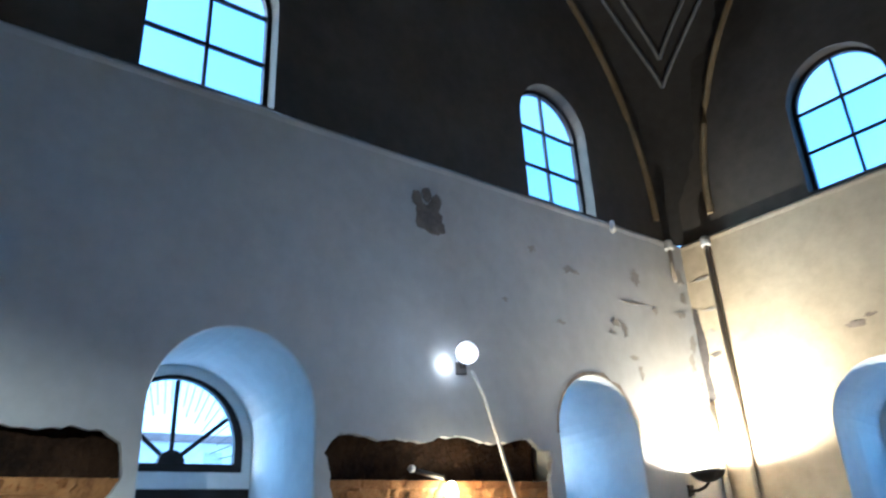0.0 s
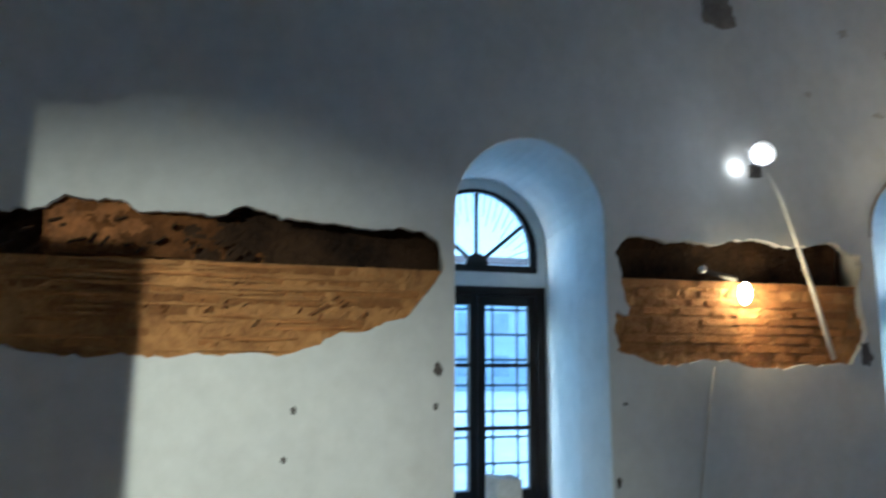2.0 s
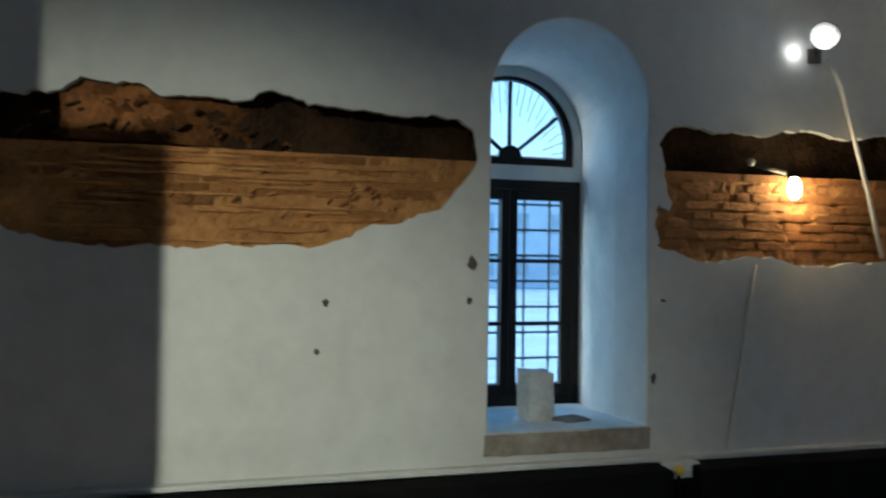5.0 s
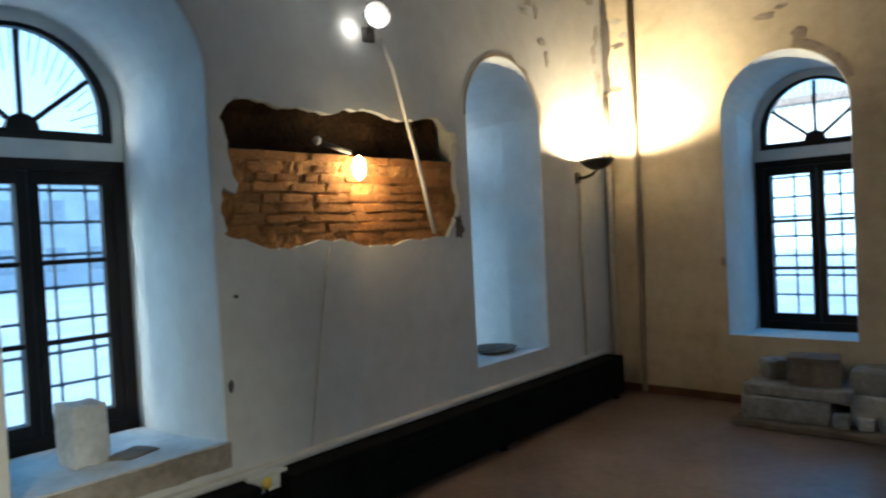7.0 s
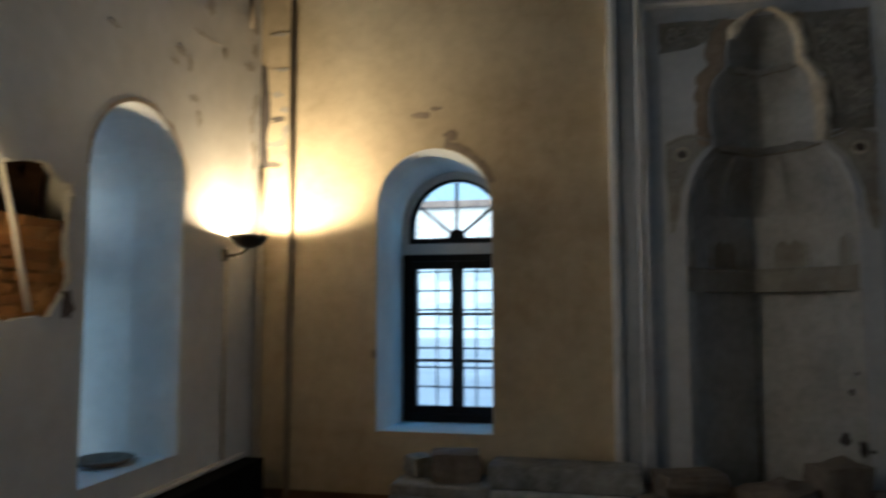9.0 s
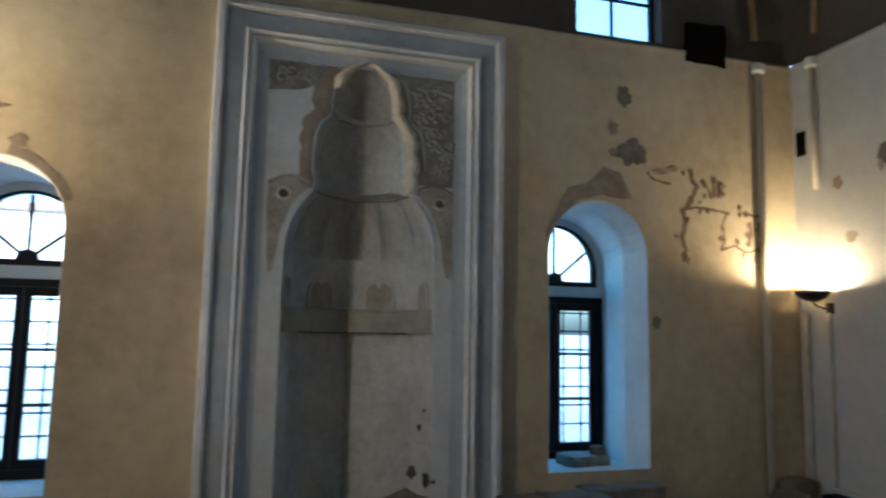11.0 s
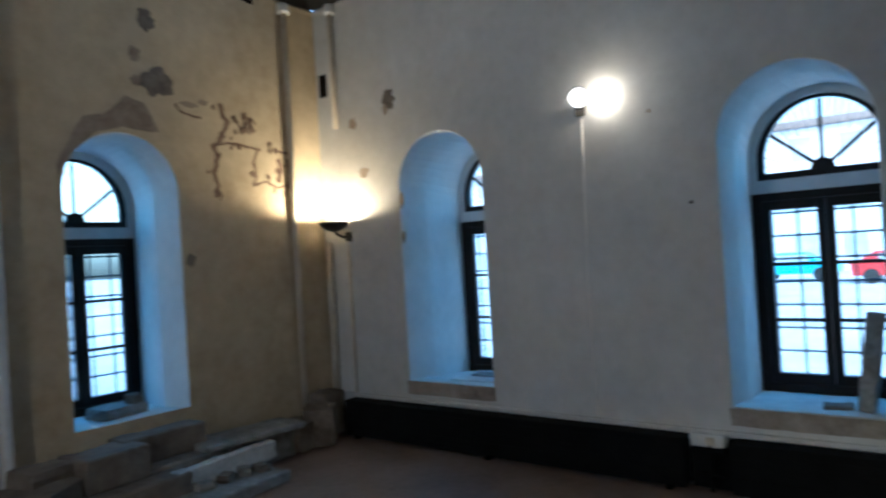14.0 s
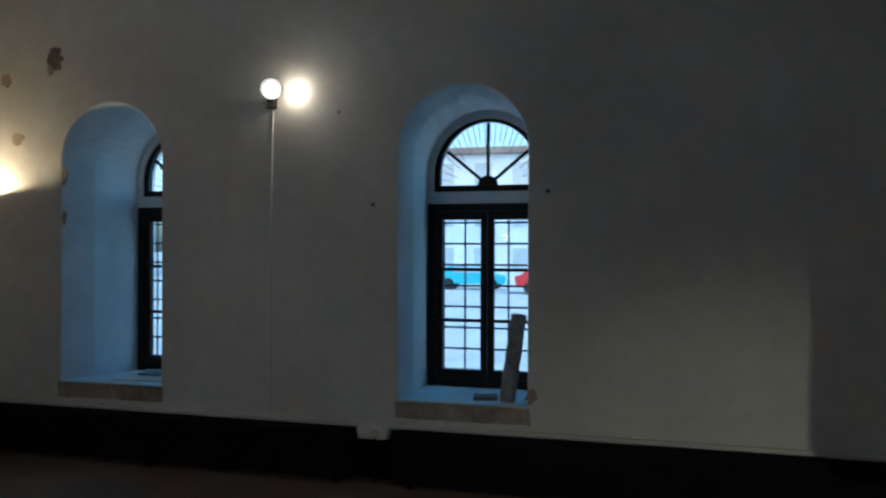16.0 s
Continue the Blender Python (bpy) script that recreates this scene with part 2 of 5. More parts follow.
gl.new(shine.outputs[0], both.inputs[2])
gl.new(both.outputs[0], gn["Material Output"].inputs["Surface"])


# ---- building helpers ----
from mathutils.geometry import delaunay_2d_cdt


def mesh_of(name, bm, material, smooth=False):
    me = bpy.data.meshes.new(name)
    bmesh.ops.recalc_face_normals(bm, faces=bm.faces)
    for f in bm.faces:
        f.smooth = smooth
    bm.to_mesh(me)
    bm.free()
    me.materials.append(material)
    return me


def part(name, bm, material, parent, label="", smooth=False):
    ob = new(name, mesh_of(name, bm, material, smooth))
    ob.parent = parent
    if label:
        ob["label"] = label
    return ob


def thing(name, label, category, at=(0, 0, 0), turn=0.0, group="", kind=""):
    ob = new(name)
    ob.empty_display_size = 0.1
    ob.matrix_world = pose(*at, 0, 0, turn)
    return tagged(ob, label, category, group, kind)


def solid(name, bm, material, label, category, at=(0, 0, 0), turn=0.0, group="", kind="", smooth=False):
    ob = new(name, mesh_of(name, bm, material, smooth))
    ob.matrix_world = pose(*at, 0, 0, turn)
    return tagged(ob, label, category, group, kind)


def add_box(bm, x0, x1, y0, y1, z0, z1, bevel=0.0, turn=None):
    m = Matrix.Translation(((x0 + x1) / 2, (y0 + y1) / 2, (z0 + z1) / 2))
    if turn is not None:
        m = m @ turn
    made = bmesh.ops.create_cube(bm, size=1, matrix=m @ Matrix.Diagonal((abs(x1 - x0), abs(y1 - y0), abs(z1 - z0), 1)))
    if bevel:
        edges = list({e for v in made["verts"] for e in v.link_edges})
        bmesh.ops.bevel(bm, geom=edges, offset=bevel, segments=2, profile=0.6, affect="EDGES")
    return bm


def box(x0, x1, y0, y1, z0, z1, bevel=0.0):
    return add_box(bmesh.new(), x0, x1, y0, y1, z0, z1, bevel)


def add_tube(bm, points, radius, sides=8, taper=None, closed=False):
    """A round bar along a line of points."""
    pts = [Vector(p) for p in points]
    rings = []
    for i, p in enumerate(pts):
        a = pts[i - 1] if (i or closed) else p
        b = pts[(i + 1) % len(pts)] if (i + 1 < len(pts) or closed) else p
        d = (b - a).normalized()
        up = Vector((0, 0, 1)) if abs(d.z) < 0.95 else Vector((1, 0, 0))
        s = d.cross(up).normalized()
        w = s.cross(d)
        r = radius * (taper[i] if taper else 1.0)
        rings.append([bm.verts.new(p + r * (math.cos(k * math.tau / sides) * s + math.sin(k * math.tau / sides) * w)) for k in range(sides)])
    pairs = list(zip(rings, rings[1:])) + ([(rings[-1], rings[0])] if closed else [])
    for r0, r1 in pairs:
        for k in range(sides):
            bm.faces.new((r0[k], r0[(k + 1) % sides], r1[(k + 1) % sides], r1[k]))
    if not closed:
        bm.faces.new(rings[0][::-1])
        bm.faces.new(rings[-1])
    return bm


def tube(points, radius, sides=8, taper=None, closed=False):
    return add_tube(bmesh.new(), points, radius, sides, taper, closed)


def revolve(profile, steps=24, start=0.0, end=math.tau):
    """A turned shape from (radius, z) pairs."""
    bm = bmesh.new()
    whole = abs(end - start - math.tau) < 1e-6
    rows = []
    for k in range(steps + (0 if whole else 1)):
        a = start + (end - start) * k / steps
        rows.append([bm.verts.new((r * math.cos(a), r * math.sin(a), z)) for r, z in profile])
    for k in range(len(rows) if whole else len(rows) - 1):
        p, q = rows[k], rows[(k + 1) % len(rows)]
        for i in range(len(profile) - 1):
            bm.faces.new((p[i], q[i], q[i + 1], p[i + 1]))
    bmesh.ops.remove_doubles(bm, verts=bm.verts, dist=1e-5)
    return bm


def lump(sx, sy, sz, seed, rough=0.14, detail=3):
    """A rough stone with broken faces that stands on z = 0."""
    bm = bmesh.new()
    bmesh.ops.create_cube(bm, size=1)
    bmesh.ops.subdivide_edges(bm, edges=bm.edges, cuts=detail, use_grid_fill=True)
    for v in bm.verts:
        p = v.co.copy()
        n = Vector((p.x, p.y, p.z)).normalized() * 0.62
        p = p.lerp(n, 0.28)
        k = noise.noise(p * 2.2 + Vector((seed * 7.3, seed * 1.7, seed))) + 0.5 * noise.noise(p * 5.5 + Vector((seed, 3.1 * seed, 0)))
        p *= 1 + rough * k
        v.co = Vector((p.x * sx, p.y * sy, (p.z + 0.5) * sz))
    low = min(v.co.z for v in bm.verts)
    for v in bm.verts:
        v.co.z = max(0.0, v.co.z - low - 0.02 * sz)
    return bm


def slab(sx, sy, sz, seed, chip=0.012):
    """A sawn slab with chipped edges that stands on z = 0."""
    bm = bmesh.new()
    bmesh.ops.create_cube(bm, size=1, matrix=Matrix.Translation((0, 0, 0.5)))
    for v in bm.verts:
        v.co = Vector((v.co.x * sx, v.co.y * sy, v.co.z * sz))
    bmesh.ops.bevel(bm, geom=list(bm.edges), offset=min(0.012, sz * 0.2), segments=1, affect="EDGES")
    long = [e for e in bm.edges if e.calc_length() > 0.12]
    bmesh.ops.subdivide_edges(bm, edges=long, cuts=6, use_grid_fill=True)
    for v in bm.verts:
        k = noise.noise_vector(v.co * 9 + Vector((seed * 5.0, 0, seed)))
        v.co += k * chip
        v.co.z = max(0.0, v.co.z)
    return bm


def inside(p, poly):
    hit = False
    for (x0, y0), (x1, y1) in zip(poly, poly[1:] + poly[:1]):
        if (y0 > p[1]) != (y1 > p[1]) and p[0] < (x1 - x0) * (p[1] - y0) / (y1 - y0) + x0:
            hit = not hit
    return hit


def sheet(bm, put, outline, holes, d=0.0):
    """A flat face with holes; put(u, v, d) gives its place."""
    pts, edges = [], []
    for poly in (outline, *holes):
        s = len(pts)
        pts += [Vector(p) for p in poly]
        edges += [(s + i, s + (i + 1) % len(poly)) for i in range(len(poly))]
    vs, _, fs, *_ = delaunay_2d_cdt(pts, edges, [], 0, 1e-5)
    made = [bm.verts.new(put(v.x, v.y, d)) for v in vs]
    for f in fs:
        c = sum((vs[i] for i in f), Vector((0, 0))) / len(f)
        if inside(c, outline) and not any(inside(c, h) for h in holes):
            bm.faces.new([made[i] for i in f])


def loft(bm, put, rings, depths):
    rows = [[bm.verts.new(put(u, v, d)) for u, v in ring] for ring, d in zip(rings, depths)]
    for a, b in zip(rows, rows[1:]):
        for i in range(len(a)):
            j = (i + 1) % len(a)
            bm.faces.new((a[i], a[j], b[j], b[i]))


def arch(uc, half, z0, spring, rise=None, n=20):
    rise = half if rise is None else rise
    pts = [(uc - half, z0), (uc + half, z0)]
    return pts + [(uc + half * math.cos(math.pi * k / n), spring + rise * math.sin(math.pi * k / n)) for k in range(n + 1)]


def ragged(corners, seed, step=0.03, amount=0.028):
    """A broken outline through a few corners."""
    out = []
    for i, (a, b) in enumerate(zip(corners, corners[1:] + corners[:1])):
        a, b = Vector(a), Vector(b)
        n = max(1, int((b - a).length / step))
        side = Vector((b.y - a.y, a.x - b.x)).normalized()
        for k in range(n):
            p = a.lerp(b, k / n)
            j = noise.noise(Vector((p.x * 6 + seed, p.y * 6, seed))) + 0.7 * noise.noise(Vector((p.x * 23, p.y * 23, seed * 2)))
            out.append(tuple(p + side * amount * j))
    return out


def put_a(u, v, d):
    return (-d, u, v)


def put_m(u, v, d):
    return (u, d, v)


def put_c(u, v, d):
    return (XC + d, u, v)


def put_b(u, v, d):
    return (u, YB - d, v)


def blob(parent, put, u, v, w, h, material, seed, proud=0.004, name="plaster_loss_and_shade", ragg=0.45):
    """A small flake or scar of irregular outline that stands a few millimetres proud."""
    n = 26
    ring = []
    for k in range(n):
        a = math.tau * k / n
        c, s = math.cos(a), math.sin(a)
        r = 1 + ragg * (noise.noise(Vector((c * 1.6 + seed * 3.7, s * 1.6, seed))) + 0.8 * noise.noise(Vector((c * 4 + seed, s * 4, seed * 2.2))))
        ring.append((u + w / 2 * r * c, v + h / 2 * r * s))
    bm = bmesh.new()
    sheet(bm, put, ring, [], -proud)
    loft(bm, put, [ring, ring], [-proud, 0.012])
    return part(name, bm, material, parent)


# ---- walls ----
DEEP = 1.28
SILL_Z, SPRING = 0.58, 2.41
SKEW = {WIN_M[1]: 0.085}      # this window stands off the middle of its reveal
# broken plaster over the brickwork: the upper edge follows a removed tie beam
PATCH_1 = ragged([(-7.70, 2.27), (-7.66, 2.06), (-7.57, 1.85), (-7.58, 1.72), (-7.45, 1.61), (-7.25, 1.57), (-6.76, 1.56), (-6.40, 1.57),
                  (-6.06, 1.59), (-5.72, 1.69), (-5.40, 1.78), (-5.29, 1.93), (-5.18, 2.08), (-5.21, 2.24), (-5.30, 2.28), (-5.88, 2.29),
                  (-6.10, 2.31), (-6.29, 2.37), (-6.42, 2.32), (-6.78, 2.30), (-6.98, 2.35), (-7.17, 2.37), (-7.32, 2.28)], 3.1)
PATCH_2 = ragged([(-4.08, 2.21), (-4.02, 1.84), (-4.11, 1.86), (-4.11, 1.60), (-3.78, 1.54), (-3.45, 1.56), (-3.07, 1.51), (-2.36, 1.54), (-2.22, 1.73),
                  (-2.25, 1.90), (-2.23, 2.27), (-2.42, 2.34), (-2.78, 2.31), (-3.02, 2.35), (-3.37, 2.31), (-3.74, 2.30), (-4.00, 2.33)], 8.4)


def make_wall(name, label, put, u0, u1, centres, scars=(), material=PLASTER, voids=()):
    bm = bmesh.new()
    outline = [(u0, 0), (u1, 0), (u1, LEDGE), (u0, LEDGE)]
    fronts = [arch(c, 0.485, SILL_Z, SPRING) for c in centres]
    sheet(bm, put, outline, fronts + list(scars) + list(voids))
    sheet(bm, put, outline, [arch(c + SKEW.get(c, 0.0), 0.52, 0.46, 2.36) for c in centres], DEEP)
    loft(bm, put, [outline, outline], [0, DEEP])
    for s in scars:
        loft(bm, put, [s, s], [0, 0.045])
    wall = new(name, mesh_of(name, bm, material))
    tagged(wall, label, "wall", kind="structure")
    for c in centres:
        rb = bmesh.new()
        q = c + SKEW.get(c, 0.0)
        rings = [arch(c, 0.485, SILL_Z, SPRING), arch(c, 0.478, SILL_Z - 0.012, SPRING), arch(c, 0.47, SILL_Z - 0.03, SPRING - 0.005),
                 arch(q, 0.535, 0.492, 2.36), arch(q, 0.535, 0.48, 2.36), arch(q, 0.52, 0.46, 2.36)]
        loft(rb, put, rings, [0.0, 0.012, 0.38, 1.03, 1.14, DEEP])
        part("reveal", rb, REVEAL, wall, "whitewashed deep window reveal")
    return wall


wall_a = make_wall("wall_west", "white plastered wall with torn strips of bare brick", put_a, YB, 0.0, WIN_A, (PATCH_1, PATCH_2))
wall_m = make_wall("wall_north", "yellowed plastered prayer wall with flaking scars", put_m, 0.0, XC, WIN_M, material=PLASTER_OLD, voids=([(3.29, 0.0), (4.97, 0.0), (4.97, 3.895), (3.29, 3.895)],))
wall_c = make_wall("wall_east", "plain grey-white plastered wall with two deep windows", put_c, YB, 0.0, WIN_C)
bm = box(-DEEP, XC + DEEP, YB - 0.6, YB, 0, LEDGE)
wall_b = solid("wall_south", bm, PLASTER, "white plastered back wall of the hall", "wall", kind="structure")
for k, (cx, cy) in enumerate(((-DEEP, 0.0), (XC, 0.0))):
    bm = box(cx, cx + DEEP, cy, cy + DEEP, 0, LEDGE)
    solid("wall_corner_%d" % (k + 1), bm, PLASTER, "plain masonry corner of the hall", "wall", kind="structure")


def upper_wall(name, put, u0, u1, centres, scars=()):
    bm = bmesh.new()
    outline = [(u0, LEDGE), (u1, LEDGE), (u1, 8.75), (u0, 8.75)]
    holes = [arch(c, 0.44, 4.44, 5.28, 0.46) for c in centres]
    sheet(bm, put, outline, holes + list(scars), 0.035)
    for h in holes:
        flare = [(h[0][0] + (u - h[0][0] - 0.44) * 2.1 + 0.44, 4.9 + (v - 4.9) * 1.9) for u, v in h]
        loft(bm, put, [h, h, flare], [0.035, 0.21, 0.45])
    for h in scars:
        loft(bm, put, [h, h], [0.035, 0.40])
        sheet(bm, put, h, [], 0.40)
    sheet(bm, put, [(u0, LEDGE - 0.4), (u1, LEDGE - 0.4), (u1, 8.75), (u0, 8.75)], [[(h[0][0] + (u - h[0][0] - 0.44) * 2.1 + 0.44, 4.9 + (v - 4.9) * 1.9) for u, v in h] for h in holes], 0.45)
    wall = new(name, mesh_of(name, bm, UPPER_DARK))
    return tagged(wall, "dark upper wall under the dome", "wall", kind="structure")


HOLE = ragged([(7.16, 4.43), (7.60, 4.42), (7.58, 4.70), (7.20, 4.68)], 5.5, 0.06, 0.02)
up_a = upper_wall("wall_upper_west", put_a, YB, 0.0, UPPER_A)
up_m = upper_wall("wall_upper_north", put_m, 0.0, XC, UPPER_M, (HOLE,))
up_c = upper_wall("wall_upper_east", put_c, YB, 0.0, UPPER_C)
up_b = upper_wall("wall_upper_south", put_b, 0.0, XC, ())

bm = box(-DEEP, XC + DEEP, YB - 0.6, DEEP, -0.25, 0.0)
floor = solid("floor", bm, FLOOR, "worn dusty brown floor", "floor", kind="structure")

# pendentives and dome
bm = bmesh.new()
R0 = math.hypot(CX, CY) * 1.0
rows_d, N = [], 96
for j in range(34):
    if j <= 20:
        z = LEDGE + (8.62 - LEDGE) * j / 20
        r = math.sqrt(max(R0 * R0 - (z - LEDGE) ** 2, 0))
    else:
        a = (j - 20) / 13 * math.pi / 2
        z, r = 8.62 + 2.9 * math.sin(a), max(4.12 * math.cos(a), 0.02)
    row = []
    for k in range(N):
        a = math.tau * k / N
        c, s = math.cos(a), math.sin(a)
        edge = min((CX + 0.08) / max(abs(c), 1e-6), (-CY + 0.08) / max(abs(s), 1e-6))
        q = min(r, edge)
        row.append((bm.verts.new((CX + q * c, CY + q * s, z)), r > edge))
    rows_d.append(row)
for p, q in zip(rows_d, rows_d[1:]):
    for k in range(N):
        quad = (p[k], p[(k + 1) % N], q[(k + 1) % N], q[k])
        if not all(behind for _, behind in quad):
            bm.faces.new([v for v, _ in quad])
bm.faces.new([v for v, _ in rows_d[-1]])
dome = solid("ceiling", bm, DOME, "dark dome on four pendentives", "dome", kind="structure", smooth=True)

for wall, put, mid in ((up_a, put_a, CY), (up_m, put_m, CX), (up_c, put_c, CY), (up_b, put_b, CX)):
    ring = [put(mid + 3.78 * math.cos(math.pi * k / 48), 4.62 + 3.78 * math.sin(math.pi * k / 48), 0.02) for k in range(49)]
    part("arch_rib", tube(ring, 0.035, 6), RIB, wall, "ochre painted plaster rib along the arch")


def on_sphere(angle, z):
    r = math.sqrt(max(R0 * R0 - (z - LEDGE) ** 2, 0)) - 0.03
    return (CX + r * math.cos(angle), CY + r * math.sin(angle), z)


for corner in (0.25, 0.75, 1.25, 1.75):
    for side in (-1, 1):
        for gap, low in ((0.0, 6.15), (0.035, 6.45)):
            line = [on_sphere(corner * math.pi + side * (0.115 * (z - low) ** 1.15), z) for z in [low + 0.12 * k for k in range(18)] if z < 8.5]
            part("painted_line", tube(line, 0.022, 5), RIB_GREY, dome, "")

# plaster ledge along the foot of the upper wall
for put, u0, u1, base in ((put_a, YB, 0.0, wall_a), (put_m, 0.0, XC, wall_m), (put_c, YB, 0.0, wall_c)):
    bm = bmesh.new()
    prof = [(0.035, LEDGE + 0.012), (-0.004, LEDGE + 0.004), (-0.008, LEDGE - 0.02), (0.0, LEDGE - 0.05)]
    n = 60
    rows_l = []
    for k in range(n + 1):
        u = u0 + (u1 - u0) * k / n
        w = 0.010 * noise.noise(Vector((u * 2.3, u0, 1)))
        rows_l.append([bm.verts.new(put(u, z + w, d)) for d, z in prof])
    for p, q in zip(rows_l, rows_l[1:]):
        for i in range(len(prof) - 1):
            bm.faces.new((p[i], q[i], q[i + 1], p[i + 1]))
    part("ledge", bm, PLASTER_OLD if put is put_m else PLASTER, base, "rounded plaster edge", smooth=True)

# ---- windows ----
def window(name):
    """Arched window: two casements below, a plastered transom and a fanlight above. Local x runs along the wall, y outwards."""
    w = thing(name, "dark brown arched window with fanlight and iron grille", "window", kind="structure")
    bm = bmesh.new()
    add_box(bm, -0.53, -0.455, 0, 0.09, 0.488, 2.09, 0.006)
    add_box(bm, 0.455, 0.53, 0, 0.09, 0.488, 2.09, 0.006)
    add_box(bm, -0.455, 0.455, 0, 0.09, 2.025, 2.09, 0.006)
    add_box(bm, -0.455, 0.455, 0, 0.09, 0.488, 0.565, 0.006)
    part("window_frame", bm, FRAME, w)
    for s in (-1, 1):
        a, b = sorted((s * 0.003, s * 0.453))
        bm = bmesh.new()
        add_box(bm, a, a + 0.056, 0.012, 0.066, 0.567, 2.023, 0.005)
        add_box(bm, b - 0.056, b, 0.012, 0.066, 0.567, 2.023, 0.005)
        add_box(bm, a + 0.056, b - 0.056, 0.012, 0.066, 1.950, 2.023, 0.005)
        add_box(bm, a + 0.056, b - 0.056, 0.012, 0.066, 0.567, 0.642, 0.005)
        for z in (1.070, 1.515):
            add_box(bm, a + 0.056, b - 0.056, 0.020, 0.056, z - 0.014, z + 0.014, 0.003)
        leaf = part("casement", bm, FRAME, w)
        for z0, z1 in ((0.642, 1.056), (1.084, 1.501), (1.529, 1.950)):
            pane = part("pane", box(a + 0.056, b - 0.056, 0.036, 0.040, z0, z1), GLASS, leaf, "clear window glass")
            pane.visible_shadow = False
    bm = bmesh.new()
    flat = lambda u, v, d: (u, d, v)
    hole = arch(0, 0.475, 2.195, 2.35, n=24)
    rim = arch(0, 0.535, 2.09, 2.36, n=24)
    sheet(bm, flat, rim, [hole], 0.005)
    sheet(bm, flat, rim, [hole], 0.10)
    loft(bm, flat, [hole, hole], [0.005, 0.10])
    loft(bm, flat, [rim, rim], [0.005, 0.10])
    part("transom", bm, REVEAL, w, "plastered transom between casements and fanlight")
    bm = bmesh.new()
    glass = arch(0, 0.420, 2.250, 2.355, 0.445, n=24)
    sheet(bm, flat, hole, [glass], 0.02)
    sheet(bm, flat, hole, [glass], 0.07)
    loft(bm, flat, [glass, glass], [0.02, 0.07])
    for ang, r in ((90, 0.54), (40, 0.47), (140, 0.47)):
        c, s = math.cos(radians(ang)), math.sin(radians(ang))
        add_tube(bm, [(0.05 * c, 0.045, 2.25 + 0.05 * s), (r * c, 0.045, 2.25 + r * s)], 0.016, 6)
    hub = [(0.085 * math.cos(math.pi * k / 10), 2.25 + 0.085 * math.sin(math.pi * k / 10)) for k in range(11)]
    sheet(bm, flat, hub, [], 0.015)
    loft(bm, flat, [hub, hub], [0.015, 0.07])
    fan = part("fanlight", bm, FRAME, w, "dark half-round fanlight with radiating bars")
    bm = bmesh.new()
    sheet(bm, flat, glass, [], 0.05)
    pane = part("pane", bm, GLASS, fan, "half-round window glass")
    pane.visible_shadow = False
    bm = bmesh.new()
    ups = [-0.42, -0.225, -0.03, 0.165, 0.36]
    levels = [0.62 + 0.187 * k for k in range(8)]
    for u in ups:
        add_tube(bm, [(u, 0.16, 0.47), (u, 0.16, 2.12)], 0.009, 5)
    for z in levels:
        add_tube(bm, [(-0.53, 0.16, z), (0.53, 0.16, z)], 0.009, 5)
        for u in ups:
            bmesh.ops.create_icosphere(bm, subdivisions=1, radius=0.021, matrix=Matrix.Translation((u, 0.16, z)))
    part("grille", bm, IRON, w, "wrought iron grille with ball joints")
    bm = bmesh.new()
    for k in range(1, 26):
        a = math.pi * k / 26
        r0 = 0.30 + 0.06 * (k % 2)
        add_tube(bm, [(r0 * math.cos(a), 0.14, 2.25 + r0 * 1.12 * math.sin(a)), (0.46 * math.cos(a), 0.14, 2.25 + 0.60 * math.sin(a))], 0.003, 4)
    part("sunburst", bm, IRON, w, "thin iron sunburst bars")
    return w


first = window("window_1")
spots = [pose(-1.03, WIN_A[0], 0, 0, 0, 90), pose(-1.03, WIN_A[1], 0, 0, 0, 90), pose(WIN_M[0], 1.03, 0), pose(WIN_M[1] + SKEW[WIN_M[1]], 1.03, 0),
         pose(XC + 1.03, WIN_C[0], 0, 0, 0, -90), pose(XC + 1.03, WIN_C[1], 0, 0, 0, -90)]
first.matrix_world = spots[0]
for k, m in enumerate(spots[1:]):
    copy_thing(first, m).name = "window_%d" % (k + 2)


def upper_window(name):
    w = thing(name, "arched clerestory window with thin dark glazing bars", "window", kind="structure")
    flat = lambda u, v, d: (u, d, v)
    outer, inner = arch(0, 0.445, 4.435, 5.28, 0.465, 24), arch(0, 0.405, 4.475, 5.28, 0.425, 24)
    bm = bmesh.new()
    for d in (0, 0.05):
        sheet(bm, flat, outer, [inner], d)
    loft(bm, flat, [inner, inner], [0, 0.05])
    loft(bm, flat, [outer, outer], [0, 0.05])
    add_box(bm, -0.013, 0.013, 0.008, 0.04, 4.47, 5.71, 0.003)
    for z in (4.87, 5.28):
        add_box(bm, -0.41, 0.41, 0.008, 0.04, z - 0.013, z + 0.013, 0.003)
    fr = part("window_frame", bm, FRAME, w)
    for s in (-1, 1):
        a, b = sorted((s * 0.013, s * 0.405))
        for z0, z1 in ((4.475, 4.857), (4.883, 5.267)):
            part("pane", box(a, b, 0.022, 0.026, z0, z1), GLASS, fr, "clear window glass").visible_shadow = False
        bm = bmesh.new()
        quarter = [(s * 0.013, 5.293), (s * 0.404, 5.293)] + [(s * 0.404 * math.cos(math.pi / 2 * k / 8), 5.293 + 0.41 * math.sin(math.pi / 2 * k / 8)) for k in range(1, 9)]
        sheet(bm, flat, quarter, [], 0.024)
        part("pane", bm, GLASS, fr, "clear window glass").visible_shadow = False
    return w


